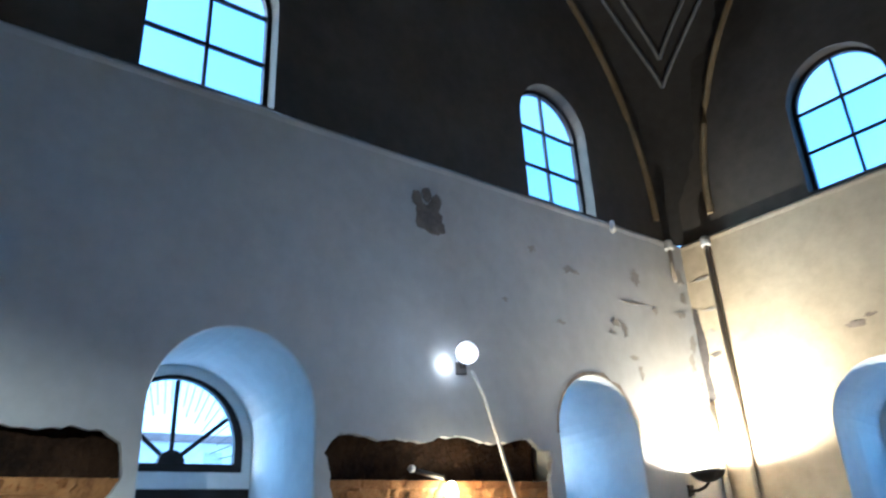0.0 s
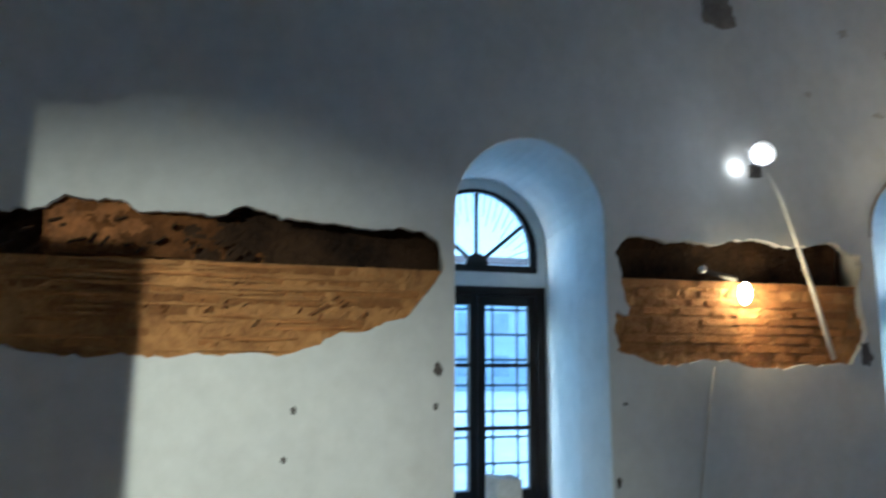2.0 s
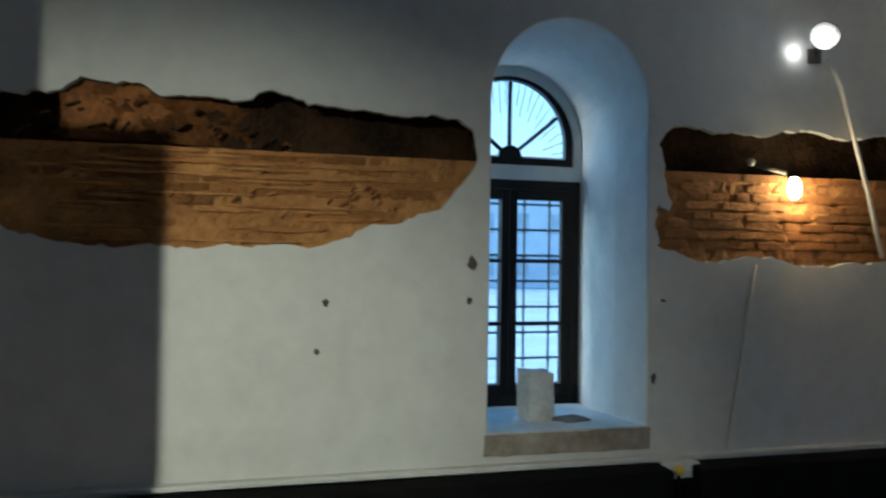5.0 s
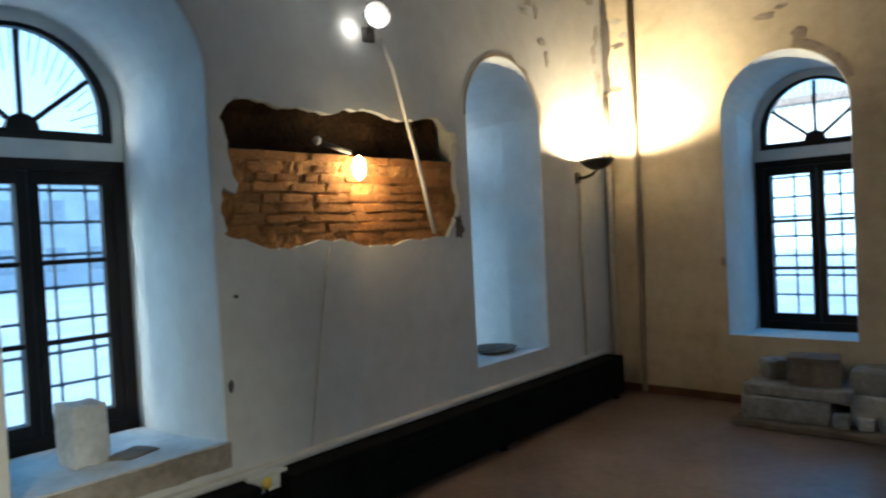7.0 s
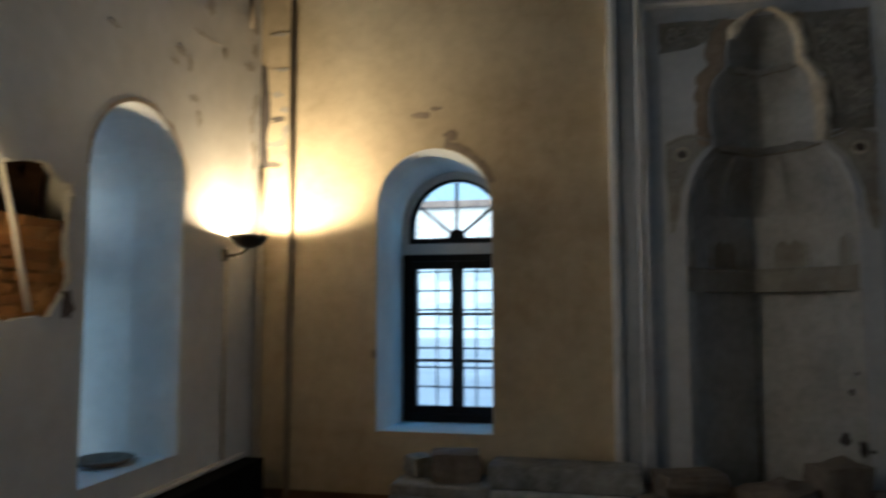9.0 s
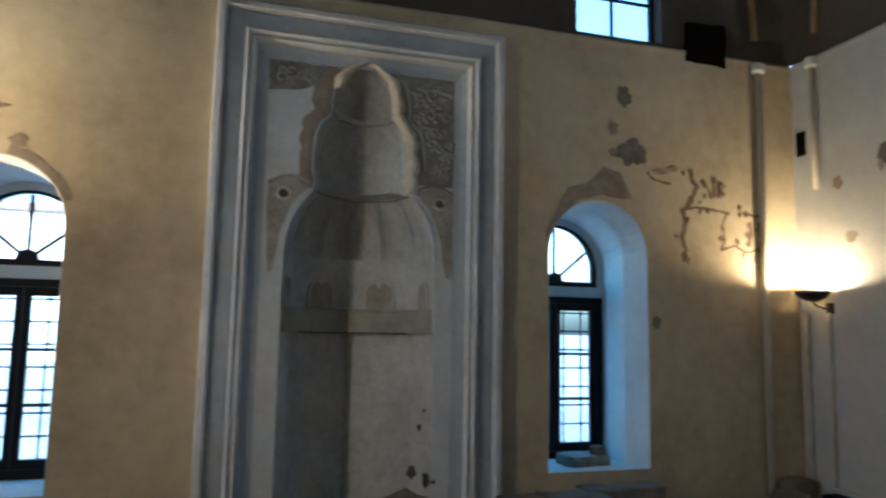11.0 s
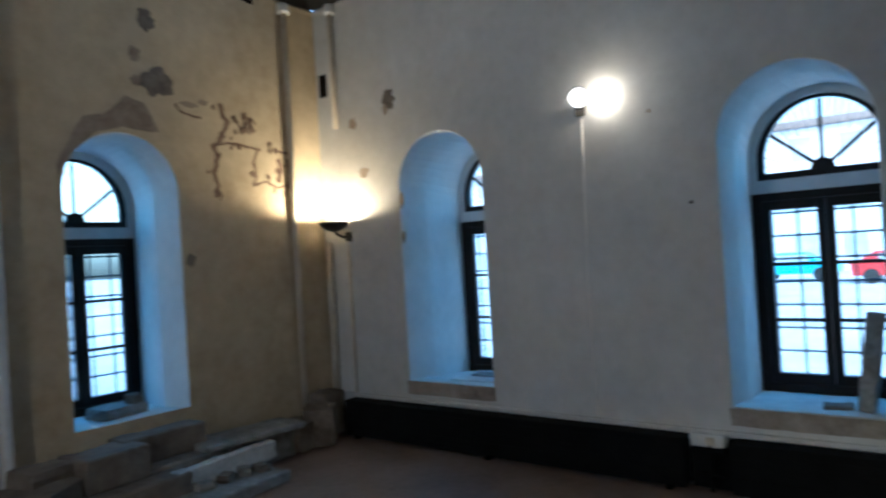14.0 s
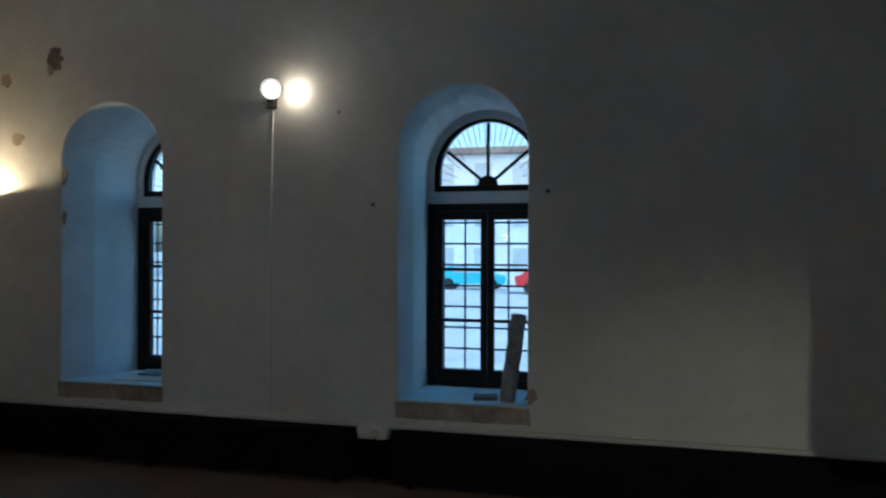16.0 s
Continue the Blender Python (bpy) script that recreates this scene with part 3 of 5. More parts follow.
up_first = upper_window("window_7")
spots = [pose(-0.16, UPPER_A[0], 0, 0, 0, 90), pose(-0.16, UPPER_A[1], 0, 0, 0, 90), pose(UPPER_M[0], 0.16, 0), pose(UPPER_M[1], 0.16, 0),
         pose(XC + 0.16, UPPER_C[0], 0, 0, 0, -90), pose(XC + 0.16, UPPER_C[1], 0, 0, 0, -90)]
up_first.matrix_world = spots[0]
for k, m in enumerate(spots[1:]):
    copy_thing(up_first, m).name = "window_%d" % (k + 8)

# stone sills at the side windows
for put, c, wall in ((put_a, WIN_A[0], wall_a), (put_c, WIN_C[0], wall_c), (put_c, WIN_C[1], wall_c)):
    bm = bmesh.new()
    ring = ragged([(c - 0.50, 0.455), (c + 0.495, 0.45), (c + 0.50, 0.572), (c - 0.495, 0.572)], c, 0.04, 0.007)
    sheet(bm, put, ring, [], -0.012)
    loft(bm, put, [ring, ring], [-0.012, 0.02])
    part("sill", bm, SILL, wall, "worn brown stone sill edge")
    bm = bmesh.new()
    rows_s = [[bm.verts.new(put(u0 + (u1 - u0) * k / 12, 0.584 - 0.084 * d + 0.004 * noise.noise(Vector((k, d * 9, c))), d * 1.02 - 0.014))
               for k in range(13)] for d, u0, u1 in ((0, c - 0.48, c + 0.48), (0.37, c - 0.465, c + 0.465), (1, c - 0.53, c + 0.53))]
    for p, q in zip(rows_s, rows_s[1:]):
        for k in range(12):
            bm.faces.new((p[k], p[k + 1], q[k + 1], q[k]))
    part("sill_top", bm, SILL_TOP, wall, "dusty white window sill")

# ---- prayer niche ----
mihrab = thing("mihrab", "tall grey-white marble prayer niche with moulded frame", "prayer niche", kind="")
ML, MR, MT = 2.97, 5.29, 4.215


def moulding(name, inset0, inset1, profile, material, label=""):
    """A band round three sides; profile: (share of the width, distance in front of the wall)."""
    bm = bmesh.new()
    rows_m = []
    for share, out in profile:
        i = inset0 + (inset1 - inset0) * share
        rows_m.append([bm.verts.new(p) for p in ((ML + i, -out, 0), (ML + i, -out, MT - i), (MR - i, -out, MT - i), (MR - i, -out, 0))])
    for p, q in zip(rows_m, rows_m[1:]):
        for k in range(3):
            bm.faces.new((p[k], p[k + 1], q[k + 1], q[k]))
    return part(name, bm, material, mihrab, label)


moulding("outer_fillet", 0.0, 0.07, [(0, -0.01), (0, 0.10), (0.2, 0.115), (0.75, 0.118), (0.9, 0.10), (1, 0.05)], MIHRAB)
moulding("frame_band", 0.07, 0.205, [(0, 0.05), (0.1, 0.056), (0.9, 0.050), (1, 0.045)], MIHRAB_GREY, "blue-grey marble band")
moulding("roll_moulding", 0.205, 0.30, [(0, 0.045), (0.05, 0.09), (0.25, 0.105), (0.42, 0.09), (0.5, 0.05), (0.58, 0.075), (0.78, 0.085), (0.95, 0.06), (1, 0.02)], MIHRAB,
         "white double roll moulding")
moulding("inner_band", 0.30, 0.40, [(0, 0.02), (0.5, 0.0), (1, -0.01), (1, -0.05)], MIHRAB_GREY, "grey splayed inner band")

NC, NH, ND = 4.14, 0.605, 0.66                 # middle, half width and depth of the niche
FIELD = 0.022                                  # the field lies a little behind the frame
# front edge of the hood: height and half width; shoulders, a tall middle tier and a small round top
RIM = [(1.88, 0.605), (2.28, 0.60), (2.42, 0.59), (2.55, 0.555), (2.66, 0.50), (2.74, 0.44), (2.79, 0.395), (2.84, 0.385), (3.00, 0.400), (3.16, 0.395), (3.28, 0.375),
       (3.36, 0.335), (3.41, 0.275), (3.45, 0.262), (3.55, 0.262), (3.64, 0.245), (3.72, 0.205), (3.79, 0.14), (3.83, 0.07), (3.845, 0.008)]


def between(table, z):
    for (z0, h0), (z1, h1) in zip(table, table[1:]):
        if z <= z1:
            t = min(1.0, max(0.0, (z - z0) / (z1 - z0)))
            return h0 + (h1 - h0) * t
    return table[-1][1]


def hood_half(z):
    return between(RIM, z)


levels = [1.88 + (3.845 - 1.88) * k / 110 for k in range(111)]
opening = [(NC - NH, 0.0), (NC + NH, 0.0)] + [(NC + hood_half(z), z) for z in levels] + [(NC - hood_half(z), z) for z in reversed(levels)]
bm = bmesh.new()
field = [(ML + 0.395, 0.0), (MR - 0.395, 0.0), (MR - 0.395, MT - 0.395), (ML + 0.395, MT - 0.395)]
sheet(bm, put_m, field, [opening], FIELD)
loft(bm, put_m, [opening, opening], [FIELD, FIELD + 0.05])
part("field", bm, MIHRAB, mihrab, "smooth grey-white marble field")
PLAN = [(-1.0, 0.0), (-0.84, 0.42), (0.0, 1.0), (0.84, 0.42), (1.0, 0.0)]    # four facets, deepest in the middle
bm = bmesh.new()
low = [bm.verts.new((NC + NH * u, ND * d + FIELD, 0.0)) for u, d in PLAN]
top = [bm.verts.new((NC + NH * u, ND * d + FIELD, 1.72)) for u, d in PLAN]
for k in range(4):
    bm.faces.new((low[k], low[k + 1], top[k + 1], top[k]))
part("niche", bm, HOOD, mihrab, "faceted niche with four plain sides")
# projecting course under the hood, with a weathered lip
bm = bmesh.new()
prof = [(1.0, 1.70), (0.86, 1.702), (0.86, 1.865), (0.84, 1.870), (0.84, 1.888), (1.0, 1.895)]
rows_m = [[bm.verts.new((NC + NH * (u * 0.985 if abs(u) == 1 else u * q), FIELD + (0.02 if abs(u) == 1 else ND * q * d), z)) for u, d in PLAN] for q, z in prof]
for p, q in zip(rows_m, rows_m[1:]):
    for k in range(4):
        bm.faces.new((p[k], p[k + 1], q[k + 1], q[k]))
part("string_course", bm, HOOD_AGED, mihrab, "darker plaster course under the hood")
# Thin dark tube paints in the shade below the projecting course.
part("course_shade_line", tube([(NC + NH * u * 0.87, FIELD + ND * 0.87 * d, 1.699) for u, d in PLAN[1:4]], 0.007, 6), LOSS_AND_SHADE, mihrab, "dark line painted as shade under the plaster course")


def cell(t, count):
    """Concave scallops along a facet, with sharp ribs between them."""
    f = (t * count) % 1.0
    return math.sin(math.pi * f) ** 0.7


def hood_tier(z0, z1, count, lip, name, label, material, soffit=True):
    """One tier of the stalactite hood: hollow cells that deepen towards the top, closed by a soffit."""
    bm = bmesh.new()
    rows_t, n, m = [], 14, 12
    for j in range(n + 1):
        t = j / n
        z = z0 + (z1 - z0) * t
        s_z = hood_half(z) / NH
        hollow = lip * (0.35 + 0.65 * math.sin(math.pi * min(1.0, t * 1.05) * 0.55)) * (1 - 0.55 * max(0.0, t - 0.8) / 0.2)
        ring = []
        for (u0, d0), (u1, d1) in zip(PLAN, PLAN[1:]):
            for k in range(m):
                q = k / m
                g = 1 - 0.10 * t + hollow * cell(q, count)
                u, d = u0 + (u1 - u0) * q, d0 + (d1 - d0) * q
                edge = abs(u)
                ring.append((u * (1 + (g - 1) * (1 - edge)), d * g))
        ring.append(PLAN[-1])
        rows_t.append([bm.verts.new((NC + s_z * NH * u, FIELD + 0.01 + ND * s_z * d, z + 0.012 * noise.noise(Vector((u * 6, z * 5, 2))))) for u, d in ring])
    cap = [] if not soffit else [bm.verts.new((NC + (v.co.x - NC) * 0.55, FIELD + 0.01 + (v.co.y - FIELD) * 0.55, z1 + 0.03)) for v in rows_t[-1]]
    for p, q in zip(rows_t, rows_t[1:] + ([cap] if soffit else [])):
        for k in range(len(p) - 1):
            bm.faces.new((p[k], p[k + 1], q[k + 1], q[k]))
    return part(name, bm, material, mihrab, label)


hood_tier(1.89, 2.32, 2, 0.03, "hood_tier", "plain lower tier of the plaster hood", HOOD, False)
hood_tier(2.32, 2.80, 2, 0.22, "hood_tier", "tier of hollow stalactite cells in aged plaster", HOOD)
hood_tier(2.79, 3.41, 1, 0.22, "hood_tier", "tall fluted middle tier of the hood", HOOD)
hood_tier(3.40, 3.845, 1, 0.20, "hood_tier", "small round crown of the hood", HOOD)
# drip edges that part the tiers
for z, q in ((2.80, 0.94), (3.42, 0.92)):
    h = hood_half(z)
    line = [(NC + h * q * u, FIELD + ND * h / NH * q * d, z + 0.01 * noise.noise(Vector((u * 4, z, 1)))) for u, d in
            [(a + (c - a) * k / 5, b + (e - b) * k / 5) for (a, b), (c, e) in zip(PLAN, PLAN[1:]) for k in range(5)] + [PLAN[-1]]]
    part("drip_edge", tube(line, 0.014, 6, [0.6 + 0.7 * abs(noise.noise(Vector((k * 0.9, z, 3)))) for k in range(len(line))]), HOOD_AGED, mihrab, "chipped drip edge between tiers", smooth=True)
# low blind arches over the course; a flat darker sheet stands in for each hollow
for (u0, d0), (u1, d1) in zip(PLAN, PLAN[1:]):
    a = Vector((NC + NH * 0.985 * u0, ND * 0.985 * d0 + FIELD, 0))
    b = Vector((NC + NH * 0.985 * u1, ND * 0.985 * d1 + FIELD, 0))
    along = (b - a).normalized()
    nrm = Vector((along.y, -along.x, 0))
    mid, half = (a + b) / 2, (b - a).length * 0.20
    rim = arch(0, half + 0.018, 1.896, 2.035, 0.10, n=14)
    gap = arch(0, half, 1.897, 2.035, 0.085, n=14)
    bm = bmesh.new()
    put_f = lambda u, v, d, mid=mid, along=along, nrm=nrm: tuple(mid + along * u + nrm * d + Vector((0, 0, v)))
    sheet(bm, put_f, rim, [gap], 0.010)
    loft(bm, put_f, [rim, rim], [0.010, -0.02])
    loft(bm, put_f, [gap, gap], [0.010, -0.02])
    part("blind_arch", bm, HOOD, mihrab, "small blind arch moulding")
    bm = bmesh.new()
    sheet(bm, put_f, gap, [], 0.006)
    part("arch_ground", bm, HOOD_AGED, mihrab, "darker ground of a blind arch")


def ribbon(name, inner, outer, front, back, material, label, seed):
    """A torn strip of stucco between two lines, with a lumpy face."""
    bm = bmesh.new()
    rows_r = []
    for k, ((x0, z0), (x1, z1)) in enumerate(zip(inner, outer)):
        row = []
        for q in range(6):
            t = q / 5
            x, z = x0 + (x1 - x0) * t, z0 + (z1 - z0) * t
            w = noise.noise(Vector((x * 14, z * 14, seed)))
            bulge = math.sin(math.pi * t) * 0.5 + 0.5
            row.append(bm.verts.new((x + 0.012 * w, back + (front - back) * bulge - 0.014 * w, z)))
        rows_r.append(row)
    for p, q in zip(rows_r, rows_r[1:]):
        for k in range(5):
            bm.faces.new((p[k], p[k + 1], q[k + 1], q[k]))
    return part(name, bm, material, mihrab, label, smooth=True)


tall = [z for z in levels if 2.80 < z]
scal = lambda z, s: 0.026 * abs(math.sin((z + s) * 19)) + 0.012 * noise.noise(Vector((z * 9, s, 1)))
ribbon("hood_edge", [(NC + hood_half(z) * 0.86 - 0.012, z) for z in tall], [(NC + hood_half(z) + 0.035 + scal(z, 0), z + 0.02 * (z > 3.7)) for z in tall], -0.055, FIELD + 0.03, HOOD_RIM,
       "pale scalloped plaster edge of the hood", 1.0)
crown = [z for z in tall if z > 3.60]
ribbon("hood_edge", [(NC - hood_half(z) * 0.80 + 0.01, z) for z in crown], [(NC - hood_half(z) - 0.02 - scal(z, 0), z + 0.02) for z in crown], -0.045, FIELD + 0.03, HOOD_RIM,
       "pale scalloped plaster edge of the crown", 2.0)
ribbon("torn_edge", [(NC - hood_half(z) - 0.015, z) for z in tall if z < 3.80], [(NC - hood_half(z) - 0.10 - scal(z, 4) - 0.05 * min(1.0, max(0.0, (z - 3.15) / 0.3)), z + 0.01) for z in tall if z < 3.80], FIELD - 0.022, FIELD + 0.004,
       LOSS, "brown torn stucco beside the hood", 3.0)
low_z = [z for z in levels if 2.26 < z <= 2.80]
ribbon("shoulder_edge", [(NC + hood_half(z) - 0.02, z) for z in low_z], [(NC + hood_half(z) + 0.018 + 0.4 * scal(z, 1), z + 0.012) for z in low_z], 0.0, FIELD + 0.02,
       MIHRAB, "rounded plaster shoulder of the niche", 6.0)


def scroll(cx, cz, size, spin, turns=1.6):
    pts = []
    for k in range(26):
        t = k / 25
        a = spin * (turns * math.tau * t) + cx * 9
        r = size * (1 - 0.82 * t)
        pts.append((cx + r * math.cos(a), -0.026, cz + r * math.sin(a)))
    return pts


def raised(name, corners, seed, proud, material, label, step=0.05, amount=0.012):
    ring = ragged(corners, seed, step, amount)
    bm = bmesh.new()
    sheet(bm, put_m, ring, [], FIELD - proud)
    loft(bm, put_m, [ring, ring], [FIELD - proud, FIELD + 0.005])
    return part(name, bm, material, mihrab, label)


def carve(pts, r, taper):
    return tube([(x, FIELD - 0.010 + 0.006 * noise.noise(Vector((x * 20, z * 20, 7))), z) for x, _, z in pts], r, 7, taper)


random.seed(12)
raised("spandrel", [(4.56, 2.90), (4.885, 2.90), (4.885, 3.815), (4.30, 3.815), (4.40, 3.72), (4.445, 3.48), (4.56, 3.33)], 2.0, 0.006, CARVED_GROUND, "dark ground of a carved spandrel")
raised("spandrel", [(3.37, 3.56), (3.62, 3.60), (3.76, 3.66), (3.86, 3.77), (3.90, 3.815), (3.37, 3.815)], 4.0, 0.006, CARVED_GROUND, "fragment of dark carved spandrel ground")
# a raised border follows the hood, then scrolling stems fill the corner
border = [(NC + hood_half(z) + 0.105 + 0.010 * noise.noise(Vector((z * 8, 0, 3))), 0, z + 0.03 * (z > 3.6)) for z in levels if 3.02 < z < 3.80]
part("carving", carve(border, 0.016, None), CARVED, mihrab, "", smooth=True)
spots = []
for k in range(500):
    x, z, size = random.uniform(4.52, 4.86), random.uniform(2.95, 3.78), random.uniform(0.035, 0.085)
    if x + size > 4.885 or z + size > 3.81 or z - size < 2.91 or x - size - NC < hood_half(z) + 0.12:
        continue
    if any(math.hypot(x - a, z - c) < 0.78 * (size + d) for a, c, d in spots):
        continue
    spots.append((x, z, size))
    spin = random.choice((-1, 1))
    r = random.uniform(0.012, 0.022)
    part("carving", carve(scroll(x, z, size, spin, random.uniform(0.6, 1.2)), r, [1.2 - 0.7 * i / 25 + 0.3 * noise.noise(Vector((i * 0.5, k, 1))) for i in range(26)]), CARVED, mihrab, "", smooth=True)
    for q in range(2):
        ang = random.uniform(0, math.tau)
        leaf = bmesh.new()
        bmesh.ops.create_icosphere(leaf, subdivisions=2, radius=1.0, matrix=Matrix.Translation((x + size * 0.95 * math.cos(ang), FIELD - 0.008, z + size * 0.95 * math.sin(ang)))
                                   @ Matrix.Rotation(-ang + random.uniform(-0.6, 0.6), 4, "Y") @ Matrix.Diagonal((random.uniform(0.025, 0.045), 0.016, 0.015, 1)))
        part("carved_leaf", leaf, CARVED, mihrab, "", smooth=True)
for k in range(9):
    x, z = random.uniform(3.42, 3.78), random.uniform(3.64, 3.77)
    part("carving", carve(scroll(x, z, random.uniform(0.03, 0.055), random.choice((-1, 1)), 1.0), 0.013, [1.1 - 0.5 * i / 25 for i in range(26)]), CARVED, mihrab, "", smooth=True)
for x, s in ((4.77, 1), (3.52, -1)):
    raised("bracket_relief", [(x - s * 0.20, 2.83), (x - s * 0.02, 2.90), (x + s * 0.115, 2.86), (x + s * 0.115, 2.60), (x + s * 0.10, 2.14), (x + s * 0.07, 2.16), (x + s * 0.02, 2.44), (x - s * 0.06, 2.66)],
           x, 0.014, CARVED, "worn carved corner piece below the spandrel")
    brow = [(x - s * 0.20 + s * 0.315 * k / 9, 0, 2.85 + 0.055 * math.sin(math.pi * k / 9) - 0.02 * k / 9) for k in range(10)]
    part("carving", tube([(a, FIELD - 0.018, c) for a, _, c in brow], 0.014, 6), CARVED, mihrab, "", smooth=True)
    for q in range(4):
        part("carving", tube([(a, FIELD - 0.016, c) for a, _, c in scroll(x + s * (0.055 + 0.01 * q), 2.60 - 0.115 * q, 0.045 - 0.006 * q, s, 0.9)], 0.011, 5), CARVED, mihrab, "", smooth=True)
    circle = [(x + 0.050 * math.cos(math.tau * k / 18), FIELD - 0.020, 2.755 + 0.045 * math.sin(math.tau * k / 18)) for k in range(18)]
    part("rosette", tube(circle, 0.012, 6, closed=True), HOOD_RIM, mihrab, "pale ring of a hollow rosette", smooth=True)
    # A flat dark disc stands in for the shade inside the ring.
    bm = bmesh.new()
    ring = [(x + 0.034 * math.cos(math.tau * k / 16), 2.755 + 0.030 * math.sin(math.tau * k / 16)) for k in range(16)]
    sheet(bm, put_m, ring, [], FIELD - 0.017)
    part("rosette_eye", bm, LOSS_AND_SHADE, mihrab, "flat dark disc painted as shade in the rosette")
for k, (x, z, w, h) in enumerate(((4.585, 0.63, 0.07, 0.10), (4.70, 0.57, 0.06, 0.13), (4.76, 0.55, 0.04, 0.03), (4.64, 0.97, 0.03, 0.05), (4.68, 1.10, 0.02, 0.03))):
    blob(mihrab, put_m, x, z, w, h, LOSS_AND_SHADE, 40 + k, -FIELD + 0.006 if x > NC + NH else 0.004 - FIELD, "chipped_spot")

# ---- scars and faded paint on the plaster ----
scars_m = [(6.49, 3.88, 0.15, 0.17, 0), (6.38, 3.56, 0.1, 0.12, 1), (6.56, 3.36, 0.3, 0.22, 0), (6.38, 3.34, 0.1, 0.08, 1), (6.79, 1.84, 0.09, 0.11, 0), (1.46, 3.18, 0.16, 0.05, 1),
           (1.58, 3.23, 0.1, 0.03, 1), (1.7, 2.99, 0.13, 0.09, 1), (1.05, 1.2, 0.05, 0.08, 1), (6.86, 3.2, 0.16, 0.05, 1), (7.0, 3.24, 0.1, 0.05, 1)]
random.seed(31)
for k, (x, z, w, h, tone) in enumerate(scars_m):
    blob(wall_m, put_m, x, z, w, h, (LOSS_MID, LOSS)[tone], 3 + k, name="plaster_loss_and_shade", ragg=0.5)
STROKES = (((7.16, 3.25), (7.19, 3.17), (7.25, 3.10), (7.20, 3.00), (7.14, 2.93), (7.08, 2.86), (7.11, 2.75), (7.07, 2.61), (7.10, 2.52), (7.09, 2.39)),
           ((7.12, 2.88), (7.32, 2.90), (7.57, 2.86)), ((7.35, 3.12), (7.38, 3.03)), ((7.42, 3.14), (7.43, 3.05)), ((7.52, 3.16), (7.49, 3.09), (7.54, 3.03)),
           ((7.57, 2.86), (7.50, 2.74), (7.54, 2.60), (7.50, 2.52), (7.65, 2.56), (7.78, 2.50), (7.96, 2.55)), ((7.75, 2.89), (7.86, 2.86), (7.99, 2.87)),
           ((7.80, 2.79), (7.84, 2.69), (7.79, 2.56)), ((7.92, 2.80), (7.95, 2.66), (7.91, 2.50)), ((6.72, 3.19), (6.82, 3.11), (6.97, 3.10)))


def stroke(points, width, seed, material):
    """A worn brush stroke of uneven width, a few millimetres proud."""
    pts = [Vector(a).lerp(Vector(b), k / 7) for a, b in zip(points, points[1:]) for k in range(7)] + [Vector(points[-1])]
    left, right = [], []
    for i, p in enumerate(pts):
        d = (pts[min(i + 1, len(pts) - 1)] - pts[max(i - 1, 0)]).normalized()
        side = Vector((-d.y, d.x))
        w = width * (0.55 + 0.9 * abs(noise.noise(Vector((p.x * 17, p.y * 17, seed)))))
        p = p + side * 0.022 * noise.noise(Vector((p.x * 11, p.y * 11, seed + 4)))
        left.append(p + side * w)
        right.append(p - side * w * (0.6 + 0.8 * noise.noise(Vector((p.y * 23, p.x * 23, seed)))))
    bm = bmesh.new()
    rows_k = [[bm.verts.new(put_m(q.x, q.y, d)) for q, d in ((l, 0.002), (l, -0.003), (r, -0.003), (r, 0.002))] for l, r in zip(left, right)]
    for p, q in zip(rows_k, rows_k[1:]):
        for k in range(3):
            bm.faces.new((p[k], q[k], q[k + 1], p[k + 1]))
    return part("paint_trace", bm, material, wall_m)


for k, line in enumerate(STROKES):
    stroke(line, 0.038 if k in (0, 4, 7, 8) else 0.018, 20.0 + k, INK)
for k in range(42):          # flakes round the faded strokes
    line = STROKES[k % 9]
    x, z = line[k % len(line)]
    blob(wall_m, put_m, x + random.uniform(-0.06, 0.06), z + random.uniform(-0.05, 0.05), random.uniform(0.02, 0.05), random.uniform(0.02, 0.06), INK, 260 + k, 0.0034 + 0.00015 * k, "paint_trace", 0.9)
ring = ragged([(5.82, 2.80), (5.93, 3.00), (6.10, 3.02), (6.28, 3.20), (6.44, 3.16), (6.56, 2.93), (6.48, 2.92), (6.24, 2.94), (6.02, 2.87), (5.80, 2.66), (5.72, 2.48), (5.715, 2.60)], 6.0, 0.04, 0.012)
bm = bmesh.new()
sheet(bm, put_m, ring, [], -0.004)
loft(bm, put_m, [ring, ring], [-0.004, 0.01])
part("plaster_loss_and_shade", bm, LOSS, wall_m, "brown bare plaster over the window arch")
ring = [(WIN_M[0] + (0.50 + 0.05 * (1 + noise.noise(Vector((k * 0.6, 2, 1))))) * math.cos(a), SPRING + (0.50 + 0.05 * (1 + noise.noise(Vector((k * 0.6, 2, 1))))) * math.sin(a))
        for k, a in enumerate([radians(20 + 3.5 * i) for i in range(18)])]
ring += [(WIN_M[0] + 0.492 * math.cos(radians(20 + 3.5 * i)), SPRING + 0.492 * math.sin(radians(20 + 3.5 * i))) for i in reversed(range(18))]
bm = bmesh.new()
sheet(bm, put_m, ring, [], -0.004)
part("plaster_loss_and_shade", bm, LOSS, wall_m, "brown chipped rim of the window arch")
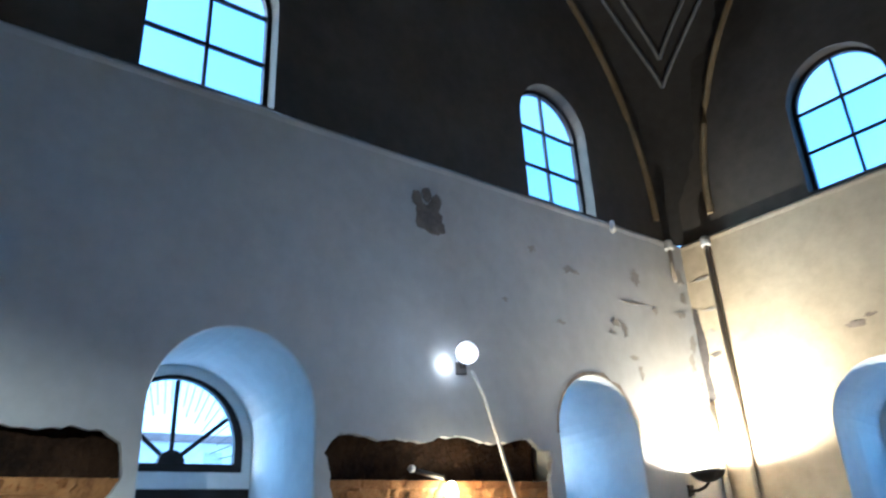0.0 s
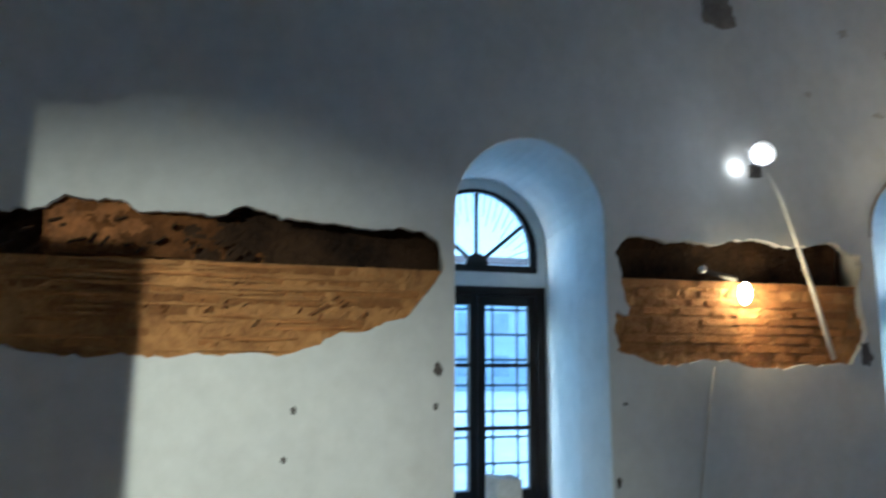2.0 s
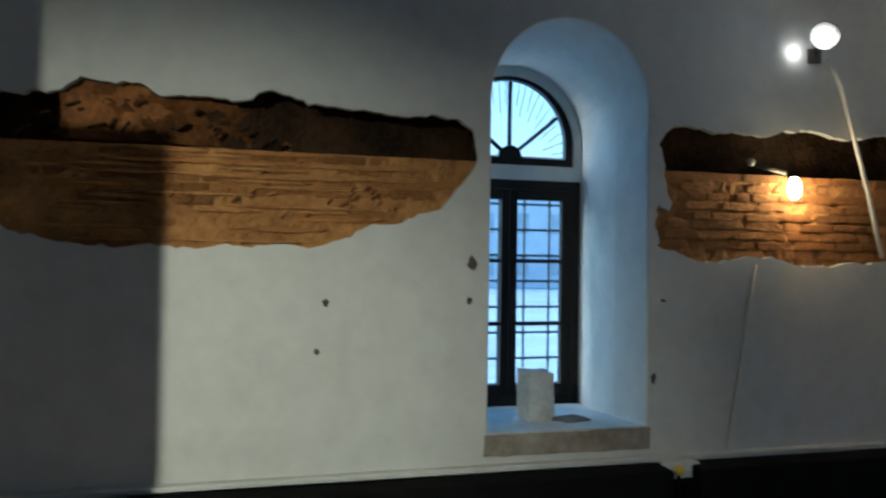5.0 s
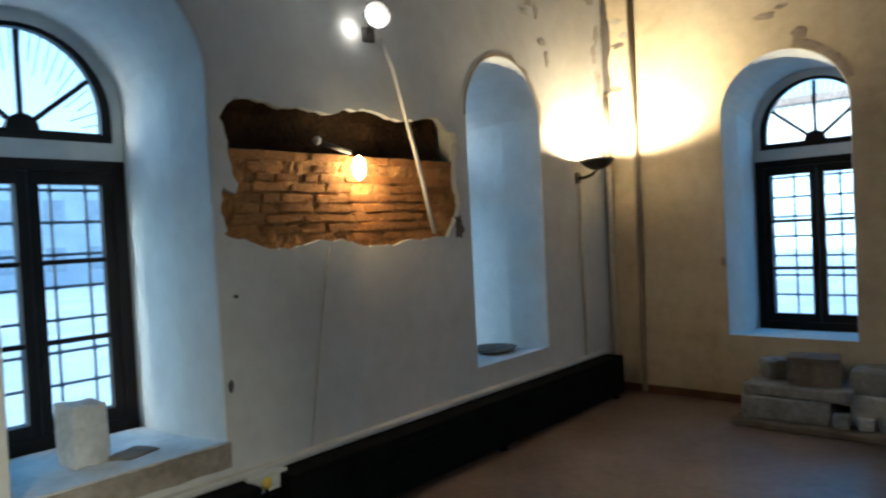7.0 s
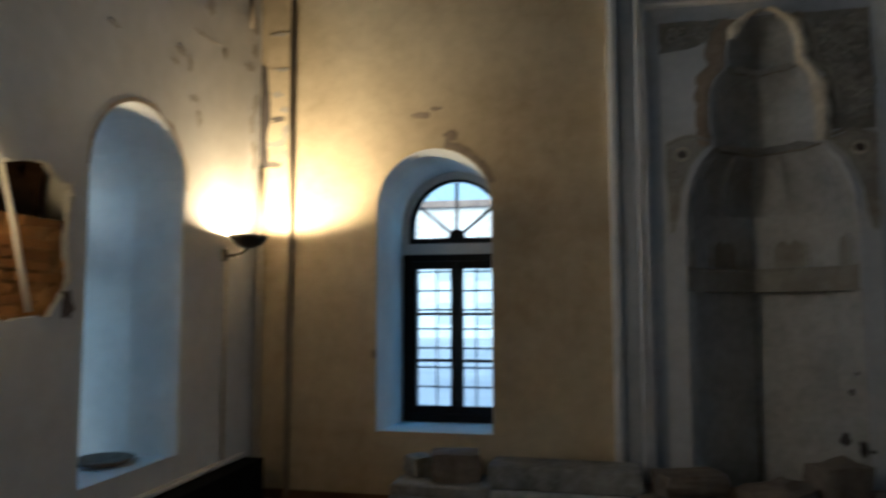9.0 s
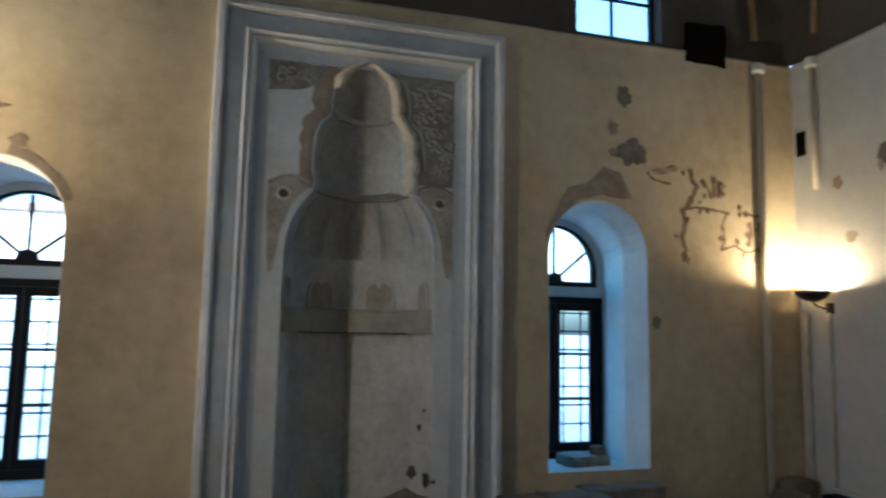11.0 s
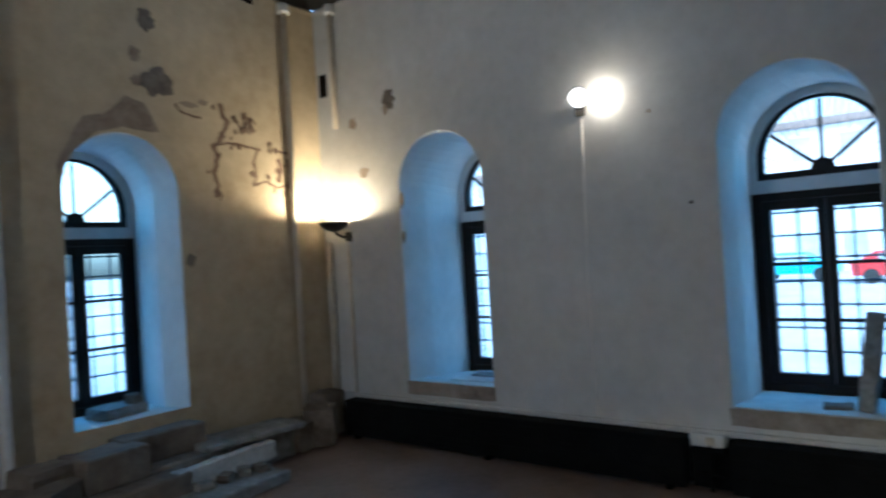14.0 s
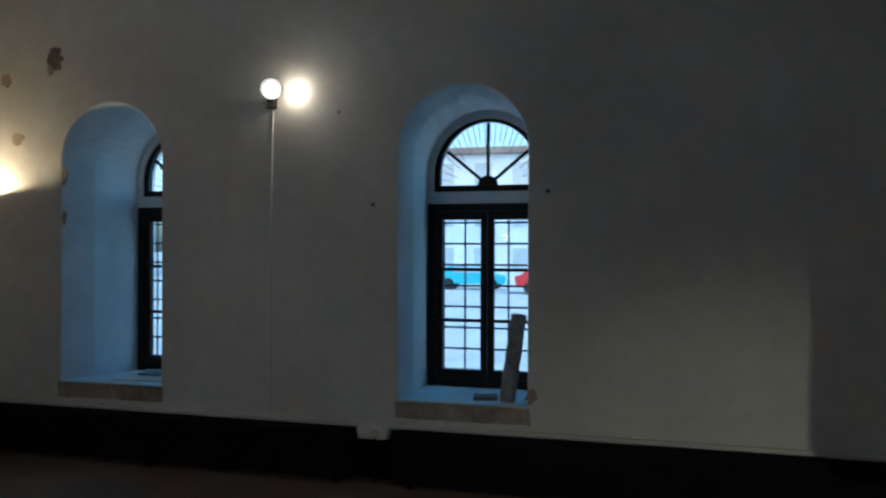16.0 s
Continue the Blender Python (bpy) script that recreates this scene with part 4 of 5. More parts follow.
for c in (WIN_A[1],):
    ring = [(c + (0.515 + 0.025 * noise.noise(Vector((k * 0.5, 5, 1)))) * math.cos(math.pi * k / 30), SPRING + (0.515 + 0.03 * noise.noise(Vector((k * 0.5, 5, 1)))) * math.sin(math.pi * k / 30)) for k in range(31)]
    ring += [(c + 0.488 * math.cos(math.pi * k / 30), SPRING + 0.488 * math.sin(math.pi * k / 30)) for k in reversed(range(31))]
    bm = bmesh.new()
    sheet(bm, put_a, ring, [], -0.004)
    part("plaster_loss_and_shade", bm, LOSS, wall_a, "brown chipped rim of the window arch")
ring = ragged([(0.004, 2.78), (0.085, 2.80), (0.075, 3.10), (0.095, 3.35), (0.07, 3.62), (0.06, 3.70), (0.004, 3.72)], 11.4, 0.03, 0.014)
bm = bmesh.new()
sheet(bm, put_m, ring, [], -0.006)
loft(bm, put_m, [ring, ring], [-0.006, 0.01])
part("plaster_loss_and_shade", bm, LOSS_AND_SHADE, wall_m, "dark broken plaster strip in the corner")
for k, (x, z, w, h, dark) in enumerate(((0.14, 2.82, 0.13, 0.05, 1), (0.22, 2.90, 0.10, 0.10, 0), (0.15, 3.00, 0.15, 0.06, 0), (0.24, 3.10, 0.07, 0.16, 0), (0.17, 3.22, 0.13, 0.05, 1), (0.23, 3.30, 0.09, 0.05, 0),
                                        (0.15, 3.44, 0.10, 0.05, 0), (0.20, 3.66, 0.12, 0.03, 0), (0.18, 3.98, 0.16, 0.03, 0))):
    blob(wall_m, put_m, x, z, w, h, LOSS_MID if dark else LOSS_PALE, 150 + k, 0.003 + 0.0004 * k, ragg=0.7)
for k, (y, z, w, h) in enumerate(((-0.10, 2.90, 0.10, 0.26), (-0.16, 3.14, 0.08, 0.14), (-0.09, 3.34, 0.09, 0.16), (-0.20, 3.62, 0.16, 0.07), (-0.12, 3.80, 0.10, 0.10), (-0.14, 4.02, 0.14, 0.16))):
    blob(wall_a, put_a, y, z, w, h, LOSS_PALE, 170 + k, ragg=0.8)
# hand-shaped scar high on the side wall, one lobe at a time, and smaller ones
for k, (y, z, w, h) in enumerate(((-3.26, 3.93, 0.26, 0.28), (-3.36, 4.06, 0.10, 0.14), (-3.27, 4.11, 0.09, 0.12), (-3.18, 4.07, 0.09, 0.12), (-3.20, 3.86, 0.18, 0.14))):
    blob(wall_a, put_a, y, z, w, h, LOSS_MID, 60 + k, 0.004 + 0.001 * k, ragg=0.35)
for k, (y, z, w, h) in enumerate(((-2.20, 3.90, 0.09, 0.06), (-1.75, 3.79, 0.16, 0.07), (-0.85, 3.88, 0.10, 0.14), (-1.23, 3.40, 0.12, 0.05), (-1.12, 3.34, 0.05, 0.12), (-1.30, 3.30, 0.12, 0.03), (-0.62, 3.60, 0.06, 0.07), (-0.95, 3.62, 0.30, 0.02), (-1.05, 3.10, 0.10, 0.04), (-0.98, 2.98, 0.05, 0.10),
                                  (-1.95, 3.30, 0.10, 0.03), (-2.55, 3.40, 0.05, 0.04))):
    blob(wall_a, put_a, y, z, w, h, LOSS_PALE, 70 + k, ragg=0.8)
for k, (y, z, w, h) in enumerate(((-5.22, 1.50, 0.05, 0.07), (-6.00, 1.29, 0.03, 0.04), (-6.04, 1.04, 0.03, 0.03), (-5.23, 1.30, 0.03, 0.04), (-4.06, 1.30, 0.03, 0.02), (-4.12, 0.85, 0.03, 0.06),
                                  (-2.24, 1.60, 0.10, 0.16))):
    blob(wall_a, put_a, y, z, w, h, LOSS_AND_SHADE, 80 + k)
for k, (y, z, w, h) in enumerate(((-1.00, 3.28, 0.16, 0.20), (-0.95, 3.20, 0.06, 0.10), (-0.50, 3.12, 0.10, 0.12), (-0.62, 2.62, 0.12, 0.10), (-1.09, 2.30, 0.05, 0.14), (-1.09, 1.95, 0.04, 0.10),
                                  (-3.82, 2.02, 0.035, 0.03), (-5.11, 2.10, 0.04, 0.03), (-5.00, 0.66, 0.07, 0.10), (-3.55, 2.72, 0.03, 0.03))):
    blob(wall_c, put_c, y, z, w, h, LOSS_AND_SHADE if k in (6, 7) else LOSS_MID if k == 0 else LOSS, 90 + k)
hole_ring = ragged([(7.15, 4.29), (7.60, 4.27), (7.60, 4.69), (7.18, 4.67)], 5.5, 0.06, 0.02)
# A flat black sheet over the opening paints in its inner shade.
bm = bmesh.new()
sheet(bm, put_m, hole_ring, [], -0.012)
loft(bm, put_m, [hole_ring, hole_ring], [-0.012, 0.04])
part("opening_shade", bm, HOLE_SHADE, wall_m, "flat black sheet painted as shade in the broken ledge opening")
# A dark box, slightly proud, paints in the shade of a socket.
bm = box(XC - 0.006, XC + 0.1, -0.16, -0.04, 3.46, 3.70, 0.01)
part("socket_shade", bm, HOLE_SHADE, wall_c, "dark square box painted as shade in a beam socket")

# ---- radiators, skirting, ledge strips ----
def heater(y0, y1, side):
    """A long low black heater casing with grooves; side 1 stands at x = 0, -1 at the far wall."""
    L = y1 - y0
    ob = thing("heater", "long low black heater casing along the wall", "heater", (0 if side > 0 else XC, (y0 + y1) / 2, 0), 0 if side > 0 else 180, "heaters along the walls")
    part("casing", box(0.03, 0.20, -L / 2, L / 2, 0.03, 0.375, 0.012), HEATER, ob)
    for k in range(3):
        z = 0.10 + 0.09 * k
        part("rail", box(0.203, 0.212, -L / 2 + 0.03, L / 2 - 0.03, z, z + 0.05, 0.003), HEATER, ob)
    for s in (-1, 0, 1):
        part("foot", box(0.05, 0.19, s * (L / 2 - 0.12) - 0.02, s * (L / 2 - 0.12) + 0.02, 0.0, 0.03), HEATER, ob)
    return ob


heater(-3.93, -0.22, 1)
heater(-8.05, -4.10, 1)
heater(-3.72, -0.36, -1)
heater(-8.05, -4.04, -1)
for x0, x1, y0 in ((0.0, 0.055, YB), (XC - 0.055, XC, YB)):
    part("plaster_ledge", box(x0, x1, y0 + 0.01, -0.24, 0.385, 0.415, 0.008), PLASTER, wall_a if x0 == 0 else wall_c, "pale plaster ledge over the heaters")
part("skirting", box(0.02, 2.9, -0.022, -0.001, 0.002, 0.075, 0.004), WOOD, wall_m, "dark wooden skirting")

for y, x, s in ((-4.015, 0.0, 1), (-3.88, XC, -1)):
    v = thing("heater_valve", "pipes and valve between two heater casings", "valve", (x, y, 0))
    part("pipe", tube([(s * 0.10, -0.10, 0.28), (s * 0.10, 0.10, 0.28)], 0.014, 8), HEATER, v)
    part("pipe", tube([(s * 0.10, -0.10, 0.12), (s * 0.10, 0.10, 0.12)], 0.014, 8), HEATER, v)
    # Black board added so that the gap between casings reads dark.
    part("backing", box(min(0.004 * s, 0.03 * s), max(0.004 * s, 0.03 * s), -0.16, 0.16, 0.0, 0.36), HEATER, v, "black board added to darken the gap")
    part("riser", tube([(s * 0.10, 0, 0.0), (s * 0.10, 0, 0.32)], 0.014, 8), HEATER, v)
    bm = revolve([(0.0, 0.0), (0.03, 0.005), (0.035, 0.03), (0.03, 0.055), (0.0, 0.06)], 14)
    bmesh.ops.translate(bm, verts=bm.verts, vec=(s * 0.10, 0, 0.32))
    part("knob", bm, YELLOW if s > 0 else PIPE, v, "yellow valve knob" if s > 0 else "pale valve knob", smooth=True)
    part("plaster_lump", (lambda b: (bmesh.ops.translate(b, verts=b.verts, vec=(s * 0.06, 0.02, 0.30)), b)[1])(lump(0.10, 0.24, 0.09, 5.0 + s)), SILL_TOP, v, "crumbled plaster lump")

# ---- pipes and conduits ----
def riser(points, radius, material, label, cap=None):
    ob = thing("pipe", label, "pipe")
    part("tube", tube(points, radius, 10), material, ob, smooth=True)
    if cap:
        bm = revolve([(0, 0), (radius * 2.1, 0), (radius * 2.3, 0.03), (radius * 1.9, 0.06), (radius * 2.2, 0.075), (radius * 1.6, 0.10), (0, 0.105)], 14)
        bmesh.ops.translate(bm, verts=bm.verts, vec=Vector(cap))
        part("cap", bm, WHITE_METAL, ob, "white ceramic end cap", smooth=True)
    return ob


riser([(0.31, -0.035, 0.02), (0.31, -0.035, 4.31)], 0.022, PIPE_DARK, "brown pipe rising up the wall beside the corner", (0.31, -0.035, 4.28))
riser([(0.035, -0.25, 3.95), (0.035, -0.25, 4.32)], 0.020, PIPE_DARK, "short pipe stub high beside the corner", (0.035, -0.25, 4.29))
riser([(0.035, -1.12, 4.28), (0.035, -1.12, 4.34)], 0.012, WHITE_METAL, "small white fitting under the clerestory window", (0.035, -1.12, 4.30))
riser([(0.04, -0.04, 0.02), (0.04, -0.04, 2.75)], 0.028, PIPE, "cream pipe standing in the corner")
riser([(7.94, -0.045, 0.02), (7.94, -0.045, 4.28)], 0.030, PIPE, "painted pipe rising from rubble to the ledge", (7.94, -0.045, 4.25))
riser([(XC - 0.045, -0.30, 3.10), (XC - 0.045, -0.30, 4.30)], 0.026, PIPE, "cream pipe stub below the ledge", (XC - 0.045, -0.30, 4.27))
riser([(XC - 0.04, -0.10, 0.02), (XC - 0.04, -0.10, 1.95)], 0.035, PIPE, "cream pipe standing in the far corner")
riser([(XC - 0.10, -0.29, 0.02), (XC - 0.10, -0.29, 0.36)], 0.014, CABLE, "short white pipe end at the heater")
riser([(XC - 0.006, -3.0, 0.42), (XC - 0.006, -2.985, 1.5), (XC - 0.006, -3.01, 2.75)], 0.006, CABLE, "thin conduit running down below the floodlight")
riser([(0.02, -2.95, 2.80), (0.03, -2.86, 2.62), (0.03, -2.66, 2.00), (0.02, -2.53, 1.57)], 0.013, CABLE, "white cable slanting from lamp to brick edge")
riser([(0.008, -3.44, 1.52), (0.008, -3.52, 1.1), (0.008, -3.64, 0.42)], 0.004, PIPE, "thin grey cable trailing down the wall")
riser([(0.03, -7.76, 2.22), (0.03, -7.77, 3.15)], 0.020, CABLE_GREY, "grey conduit above the junction block")
riser([(0.012, -7.76, 2.08), (0.012, -7.82, 1.2), (0.012, -7.86, 0.42)], 0.006, CABLE_GREY, "thin cable hanging from the junction block")
jb = thing("junction_block", "pale junction block at the end of the beam slot", "junction box", (0.0, -7.75, 2.16))
part("block", box(0.0, 0.09, -0.10, 0.08, -0.05, 0.05, 0.012), STONE, jb)
part("clamp", box(0.0, 0.06, -0.07, 0.05, 0.062, 0.13, 0.006), METAL, jb)
part("clamp", box(0.0, 0.05, -0.06, 0.04, -0.11, -0.052, 0.006), METAL, jb)

# ---- lamps ----
def uplight(x, y, z, turn):
    """Wall sconce: a dark half bowl open at the top on a short arm."""
    ob = thing("uplight", "lit wall uplighter with a dark metal bowl", "wall lamp", (x, y, z), turn, "uplighters in the corners")
    bm = revolve([(0.0, -0.095), (0.05, -0.09), (0.10, -0.065), (0.135, -0.03), (0.15, 0.0), (0.144, 0.0), (0.128, -0.028), (0.095, -0.06), (0.05, -0.082), (0.0, -0.086)], 28)
    part("bowl", bm, METAL, ob, "dark metal bowl", smooth=True)
    part("arm", tube([(0, 0, -0.09), (0, 0.05, -0.13), (0, 0.12, -0.15), (0, 0.20, -0.15)], 0.014, 8), METAL, ob, smooth=True)
    part("wall_plate", box(-0.04, 0.04, 0.185, 0.20, -0.20, -0.10, 0.004), METAL, ob)
    bm = bmesh.new()
    bmesh.ops.create_uvsphere(bm, u_segments=14, v_segments=8, radius=0.03, matrix=Matrix.Translation((0, 0, -0.035)))
    bulb = part("bulb", bm, BULB_WARM, ob, "glowing bulb", smooth=True)
    bulb.visible_shadow = False
    return ob


for x, y, z, turn, watts in UPLIGHTS:
    uplight(x, y, z, turn)
riser([(0.02, -0.56, 0.40), (0.02, -0.56, 1.95)], 0.012, PIPE, "conduit running up to the corner uplighter")
riser([(XC - 0.02, -0.36, 0.40), (XC - 0.02, -0.36, 1.95)], 0.016, PIPE, "conduit running up to the far uplighter")


def floodlight(at, turn, size):
    ob = thing("floodlight", "bright halogen floodlight on a short wall arm", "floodlight", at, turn, "floodlights on the side walls")
    bm = revolve([(0.0, -0.05), (0.05, -0.05), (0.075, -0.02), (0.085, 0.02), (0.08, 0.02), (0.07, -0.015), (0.045, -0.04), (0.0, -0.042)], 20)
    bmesh.ops.rotate(bm, verts=bm.verts, matrix=Matrix.Rotation(radians(90), 3, "Y"))
    part("reflector", bm, METAL, ob, smooth=True).visible_shadow = True
    part("arm", tube([(-0.05, 0, 0), (-0.11, 0, -0.01), (-0.17, 0, -0.06)], 0.012, 8), METAL, ob, smooth=True)
    part("base", box(-0.19, -0.165, -0.04, 0.04, -0.11, -0.02, 0.004), METAL, ob)
    bm = bmesh.new()
    bmesh.ops.create_uvsphere(bm, u_segments=16, v_segments=10, radius=size)
    b = part("bulb", bm, BULB, ob, "glaring bulb", smooth=True)
    b.visible_shadow = False
    return ob


floodlight((0.172, -3.12, 2.87), -25, 0.055)
floodlight((XC - 0.172, -3.08, 2.88), 205, 0.055)
work = thing("work_lamp", "small warm work lamp fixed over bare brick", "work lamp", (0.06, -3.22, 1.98))
bm = bmesh.new()
bmesh.ops.create_uvsphere(bm, u_segments=16, v_segments=10, radius=0.05, matrix=Matrix.Diagonal((0.7, 0.78, 1.4, 1)))
b = part("bulb", bm, BULB_WARM, work, "glowing warm bulb", smooth=True)
b.visible_shadow = False
part("arm", tube([(-0.02, -0.05, 0.09), (-0.03, -0.28, 0.14)], 0.016, 8), METAL, work, smooth=True)
bm = bmesh.new()
bmesh.ops.create_uvsphere(bm, u_segments=12, v_segments=8, radius=0.024, matrix=Matrix.Translation((-0.02, -0.29, 0.145)))
part("knob", bm, WHITE_METAL, work, "white knob", smooth=True)
# unseen casing added at the back wall: its cheeks end the beam on both side walls
case = thing("entrance_floodlight", "unseen white casing added to cut the back beams", "floodlight", (CX, YB, 2.35))
part("back", box(-0.34, 0.34, 0.0, 0.03, -0.16, 0.16), WHITE_METAL, case)
part("cheek", box(-0.34, -0.31, 0.03, 0.214, -0.16, -0.016), WHITE_METAL, case)
part("cheek", box(-0.34, -0.31, 0.03, 0.173, -0.0155, 0.16), WHITE_METAL, case)
part("cheek", box(0.31, 0.34, 0.03, 0.214, -0.16, -0.016), WHITE_METAL, case)
part("cheek", box(0.31, 0.34, 0.03, 0.173, -0.0155, 0.16), WHITE_METAL, case)
part("top", box(-0.34, 0.34, 0.03, 0.20, 0.04, 0.075), WHITE_METAL, case)
back_lamp = thing("bracket_lamp", "unlit bracket lamp above a grey conduit", "wall lamp", (0.0, -7.75, 3.20))
bm = revolve([(0, 0.0), (0.05, 0.0), (0.06, 0.03), (0.05, 0.07), (0, 0.08)], 16)
bmesh.ops.translate(bm, verts=bm.verts, vec=(0.07, 0, -0.05))
part("shade", bm, METAL, back_lamp, smooth=True)
part("plate", box(0.0, 0.02, -0.05, 0.05, -0.10, 0.04, 0.004), METAL, back_lamp)
part("stay", tube([(0.02, -0.05, -0.14), (0.05, -0.02, -0.06), (0.07, 0.0, -0.02)], 0.010, 6), METAL, back_lamp)

# ---- loose stones and fragments ----
def stone(kind, at, turn, size, seed, material, label, group="stone fragments along the prayer wall"):
    bm = lump(*size, seed) if kind == "rough_stone" else slab(*size, seed)
    return solid(kind, bm, material, label, "stone", at, turn, group, smooth=False)


stone("rough_stone", (-0.38, -4.69, 0.545), 8, (0.165, 0.17, 0.30), 2.0, STONE_WHITE, "pale squared stone block on the window sill", "stones on the sills")
stone("stone_slab", (-0.28, -4.50, 0.555), 20, (0.14, 0.20, 0.02), 2.4, STONE_BROWN, "flat brown chip on the window sill", "stones on the sills")
bm = revolve([(0, 0), (0.10, 0.0), (0.16, 0.02), (0.19, 0.05), (0.175, 0.05), (0.13, 0.025), (0, 0.02)], 22)
solid("dish", bm, STONE_BROWN, "shallow dark dish on the window sill", "dish", (-0.36, -1.42, 0.55), 0, smooth=True)
stone("rough_stone", (6.30, 0.45, 0.538), 10, (0.42, 0.30, 0.10), 3.0, STONE, "flat grey stone lying on the window sill", "stones on the sills")
stone("rough_stone", (6.42, 0.40, 0.625), 30, (0.12, 0.11, 0.09), 3.5, STONE_BROWN, "small brown stone on a flat stone", "stones on the sills")
stone("stone_slab", (XC + 0.45, -1.66, 0.545), 4, (0.50, 0.52, 0.035), 3.8, SILL_TOP, "pale flat slab on the window sill", "stones on the sills")
stone("stone_slab", (XC + 0.48, -1.68, 0.580), 8, (0.20, 0.34, 0.02), 3.9, STONE, "thin grey slab on a flat slab", "stones on the sills")
lean = stone("stone_slab", (XC + 0.22, -4.80, 0.560), 0, (0.10, 0.11, 0.66), 4.1, STONE, "tall narrow stone leaning against the reveal", "stones on the sills")
lean.matrix_world = pose(XC + 0.22, -4.795, 0.562, 6, 13, 0)
stone("stone_slab", (XC + 0.28, -4.62, 0.556), 12, (0.14, 0.18, 0.035), 4.4, STONE_BROWN, "small flat stone on the window sill", "stones on the sills")

# left of the niche
stone("stone_slab", (2.10, -0.38, 0.0), -2, (1.62, 0.62, 0.055), 5.0, STONE_BROWN, "long flat brown base slab on the floor")
stone("stone_slab", (1.64, -0.40, 0.055), 3, (0.60, 0.40, 0.17), 5.3, STONE, "grey moulded stone block on a base slab")
stone("stone_slab", (1.72, -0.36, 0.225), -3, (0.72, 0.44, 0.085), 5.6, STONE, "grey flat slab on a stone block")
stone("rough_stone", (1.80, -0.34, 0.31), 12, (0.36, 0.28, 0.21), 5.9, STONE_BROWN, "rough brown boulder on a slab")
stone("rough_stone", (1.50, -0.24, 0.31), 40, (0.20, 0.20, 0.14), 6.1, STONE, "broken grey stone on a slab")
stone("stone_slab", (2.55, -0.30, 0.055), 1, (1.00, 0.34, 0.21), 6.4, STONE_WHITE, "long pale carved stone beam")
stone("stone_slab", (2.60, -0.26, 0.265), -2, (1.10, 0.36, 0.17), 6.7, STONE, "long grey stone beam on another beam")
for k, x in enumerate((2.02, 2.16, 2.30, 2.44, 2.62, 2.78, 2.92)):
    stone("rough_stone", (x, -0.58 + 0.02 * (k % 3), 0.055), 25 * k, (0.10, 0.09, 0.10 - 0.02 * (k % 2)), 7.0 + k, STONE_WHITE if k % 2 else STONE, "small broken stone piece")
# in front of the niche
stone("stone_slab", (3.55, -0.34, 0.0), 4, (0.95, 0.42, 0.30), 15.0, STONE_BROWN, "brown stone beam lying before the niche")
stone("rough_stone", (3.45, -0.36, 0.30), 20, (0.46, 0.30, 0.14), 15.5, STONE_BROWN, "rough dark stone on a beam")
stone("rough_stone", (4.42, -0.30, 0.0), 15, (0.34, 0.30, 0.52), 16.0, STONE_BROWN, "upright dark broken stone before the niche")
stone("rough_stone", (4.05, -0.42, 0.0), 50, (0.60, 0.36, 0.38), 16.4, STONE_BROWN, "rough dark boulder before the niche")
stone("rough_stone", (4.92, -0.36, 0.0), 5, (0.62, 0.40, 0.34), 16.8, STONE_BROWN, "wide brown rubble stone before the niche")
stone("rough_stone", (5.26, -0.46, 0.0), 35, (0.50, 0.42, 0.36), 17.1, STONE_BROWN, "rounded brown boulder beside a block")
# right of the niche
stone("stone_slab", (5.80, -0.40, 0.0), 2, (0.95, 0.60, 0.24), 18.0, STONE_BROWN, "large brown foundation block")
stone("stone_slab", (5.80, -0.34, 0.24), 5, (0.50, 0.36, 0.24), 18.3, STONE_BROWN, "dusty grey-brown squared block")
stone("rough_stone", (5.40, -0.28, 0.24), 10, (0.34, 0.30, 0.22), 18.6, STONE_BROWN, "rough brown stone on a block")
stone("stone_slab", (6.75, -0.22, 0.0), 3, (1.55, 0.38, 0.27), 19.0, STONE, "long grey stone beam along the wall")
stone("stone_slab", (6.32, -0.16, 0.27), 2, (0.72, 0.24, 0.22), 19.3, STONE_BROWN, "brown moulded stone with reddish traces")
stone("stone_slab", (7.05, -0.30, 0.27), -3, (0.98, 0.40, 0.055), 19.6, STONE, "thin grey slab on a stone beam")
stone("stone_slab", (6.66, -0.56, 0.09), 6, (0.98, 0.10, 0.16), 20.0, STONE_WHITE, "white marble plank set on edge")
stone("stone_slab", (6.52, -0.78, 0.0), 8, (0.92, 0.42, 0.09), 20.4, STONE, "pale flat slab on the floor")
for k, (x, y) in enumerate(((6.34, -0.72), (6.55, -0.70), (6.74, -0.68), (6.86, -0.74))):
    stone("rough_stone", (x, y, 0.09), 30 * k, (0.13, 0.10, 0.06), 21.0 + k, STONE_BROWN if k % 2 else STONE, "broken stone chip on a slab")
stone("rough_stone", (7.66, -0.24, 0.0), 15, (0.36, 0.30, 0.26), 22.0, STONE_BROWN, "brown boulder by the pipe")
stone("rough_stone", (7.90, -0.30, 0.0), 40, (0.34, 0.30, 0.36), 22.5, STONE_BROWN, "ochre boulder by the pipe")
stone("rough_stone", (8.12, -0.16, 0.0), 5, (0.30, 0.24, 0.46), 23.0, STONE_BROWN, "dark upright stone in the corner")

# ---- back wall ----
door = thing("door_leaf", "white painted door leaf standing against the back wall", "door", (0.72, YB + 0.03, 0))
part("panel", box(-0.50, 0.48, 0, 0.04, 0.01, 2.30, 0.004), BOARD, door)
part("handle", tube([(-0.40, 0.04, 1.02), (-0.40, 0.09, 1.02), (-0.30, 0.09, 1.02)], 0.010, 8), METAL, door)
ring = ragged([(0.02, 2.62), (0.30, 2.66), (0.34, 3.10), (0.06, 3.20)], 9.0, 0.05, 0.03)
bm = bmesh.new()
sheet(bm, put_b, ring, [], -0.006)
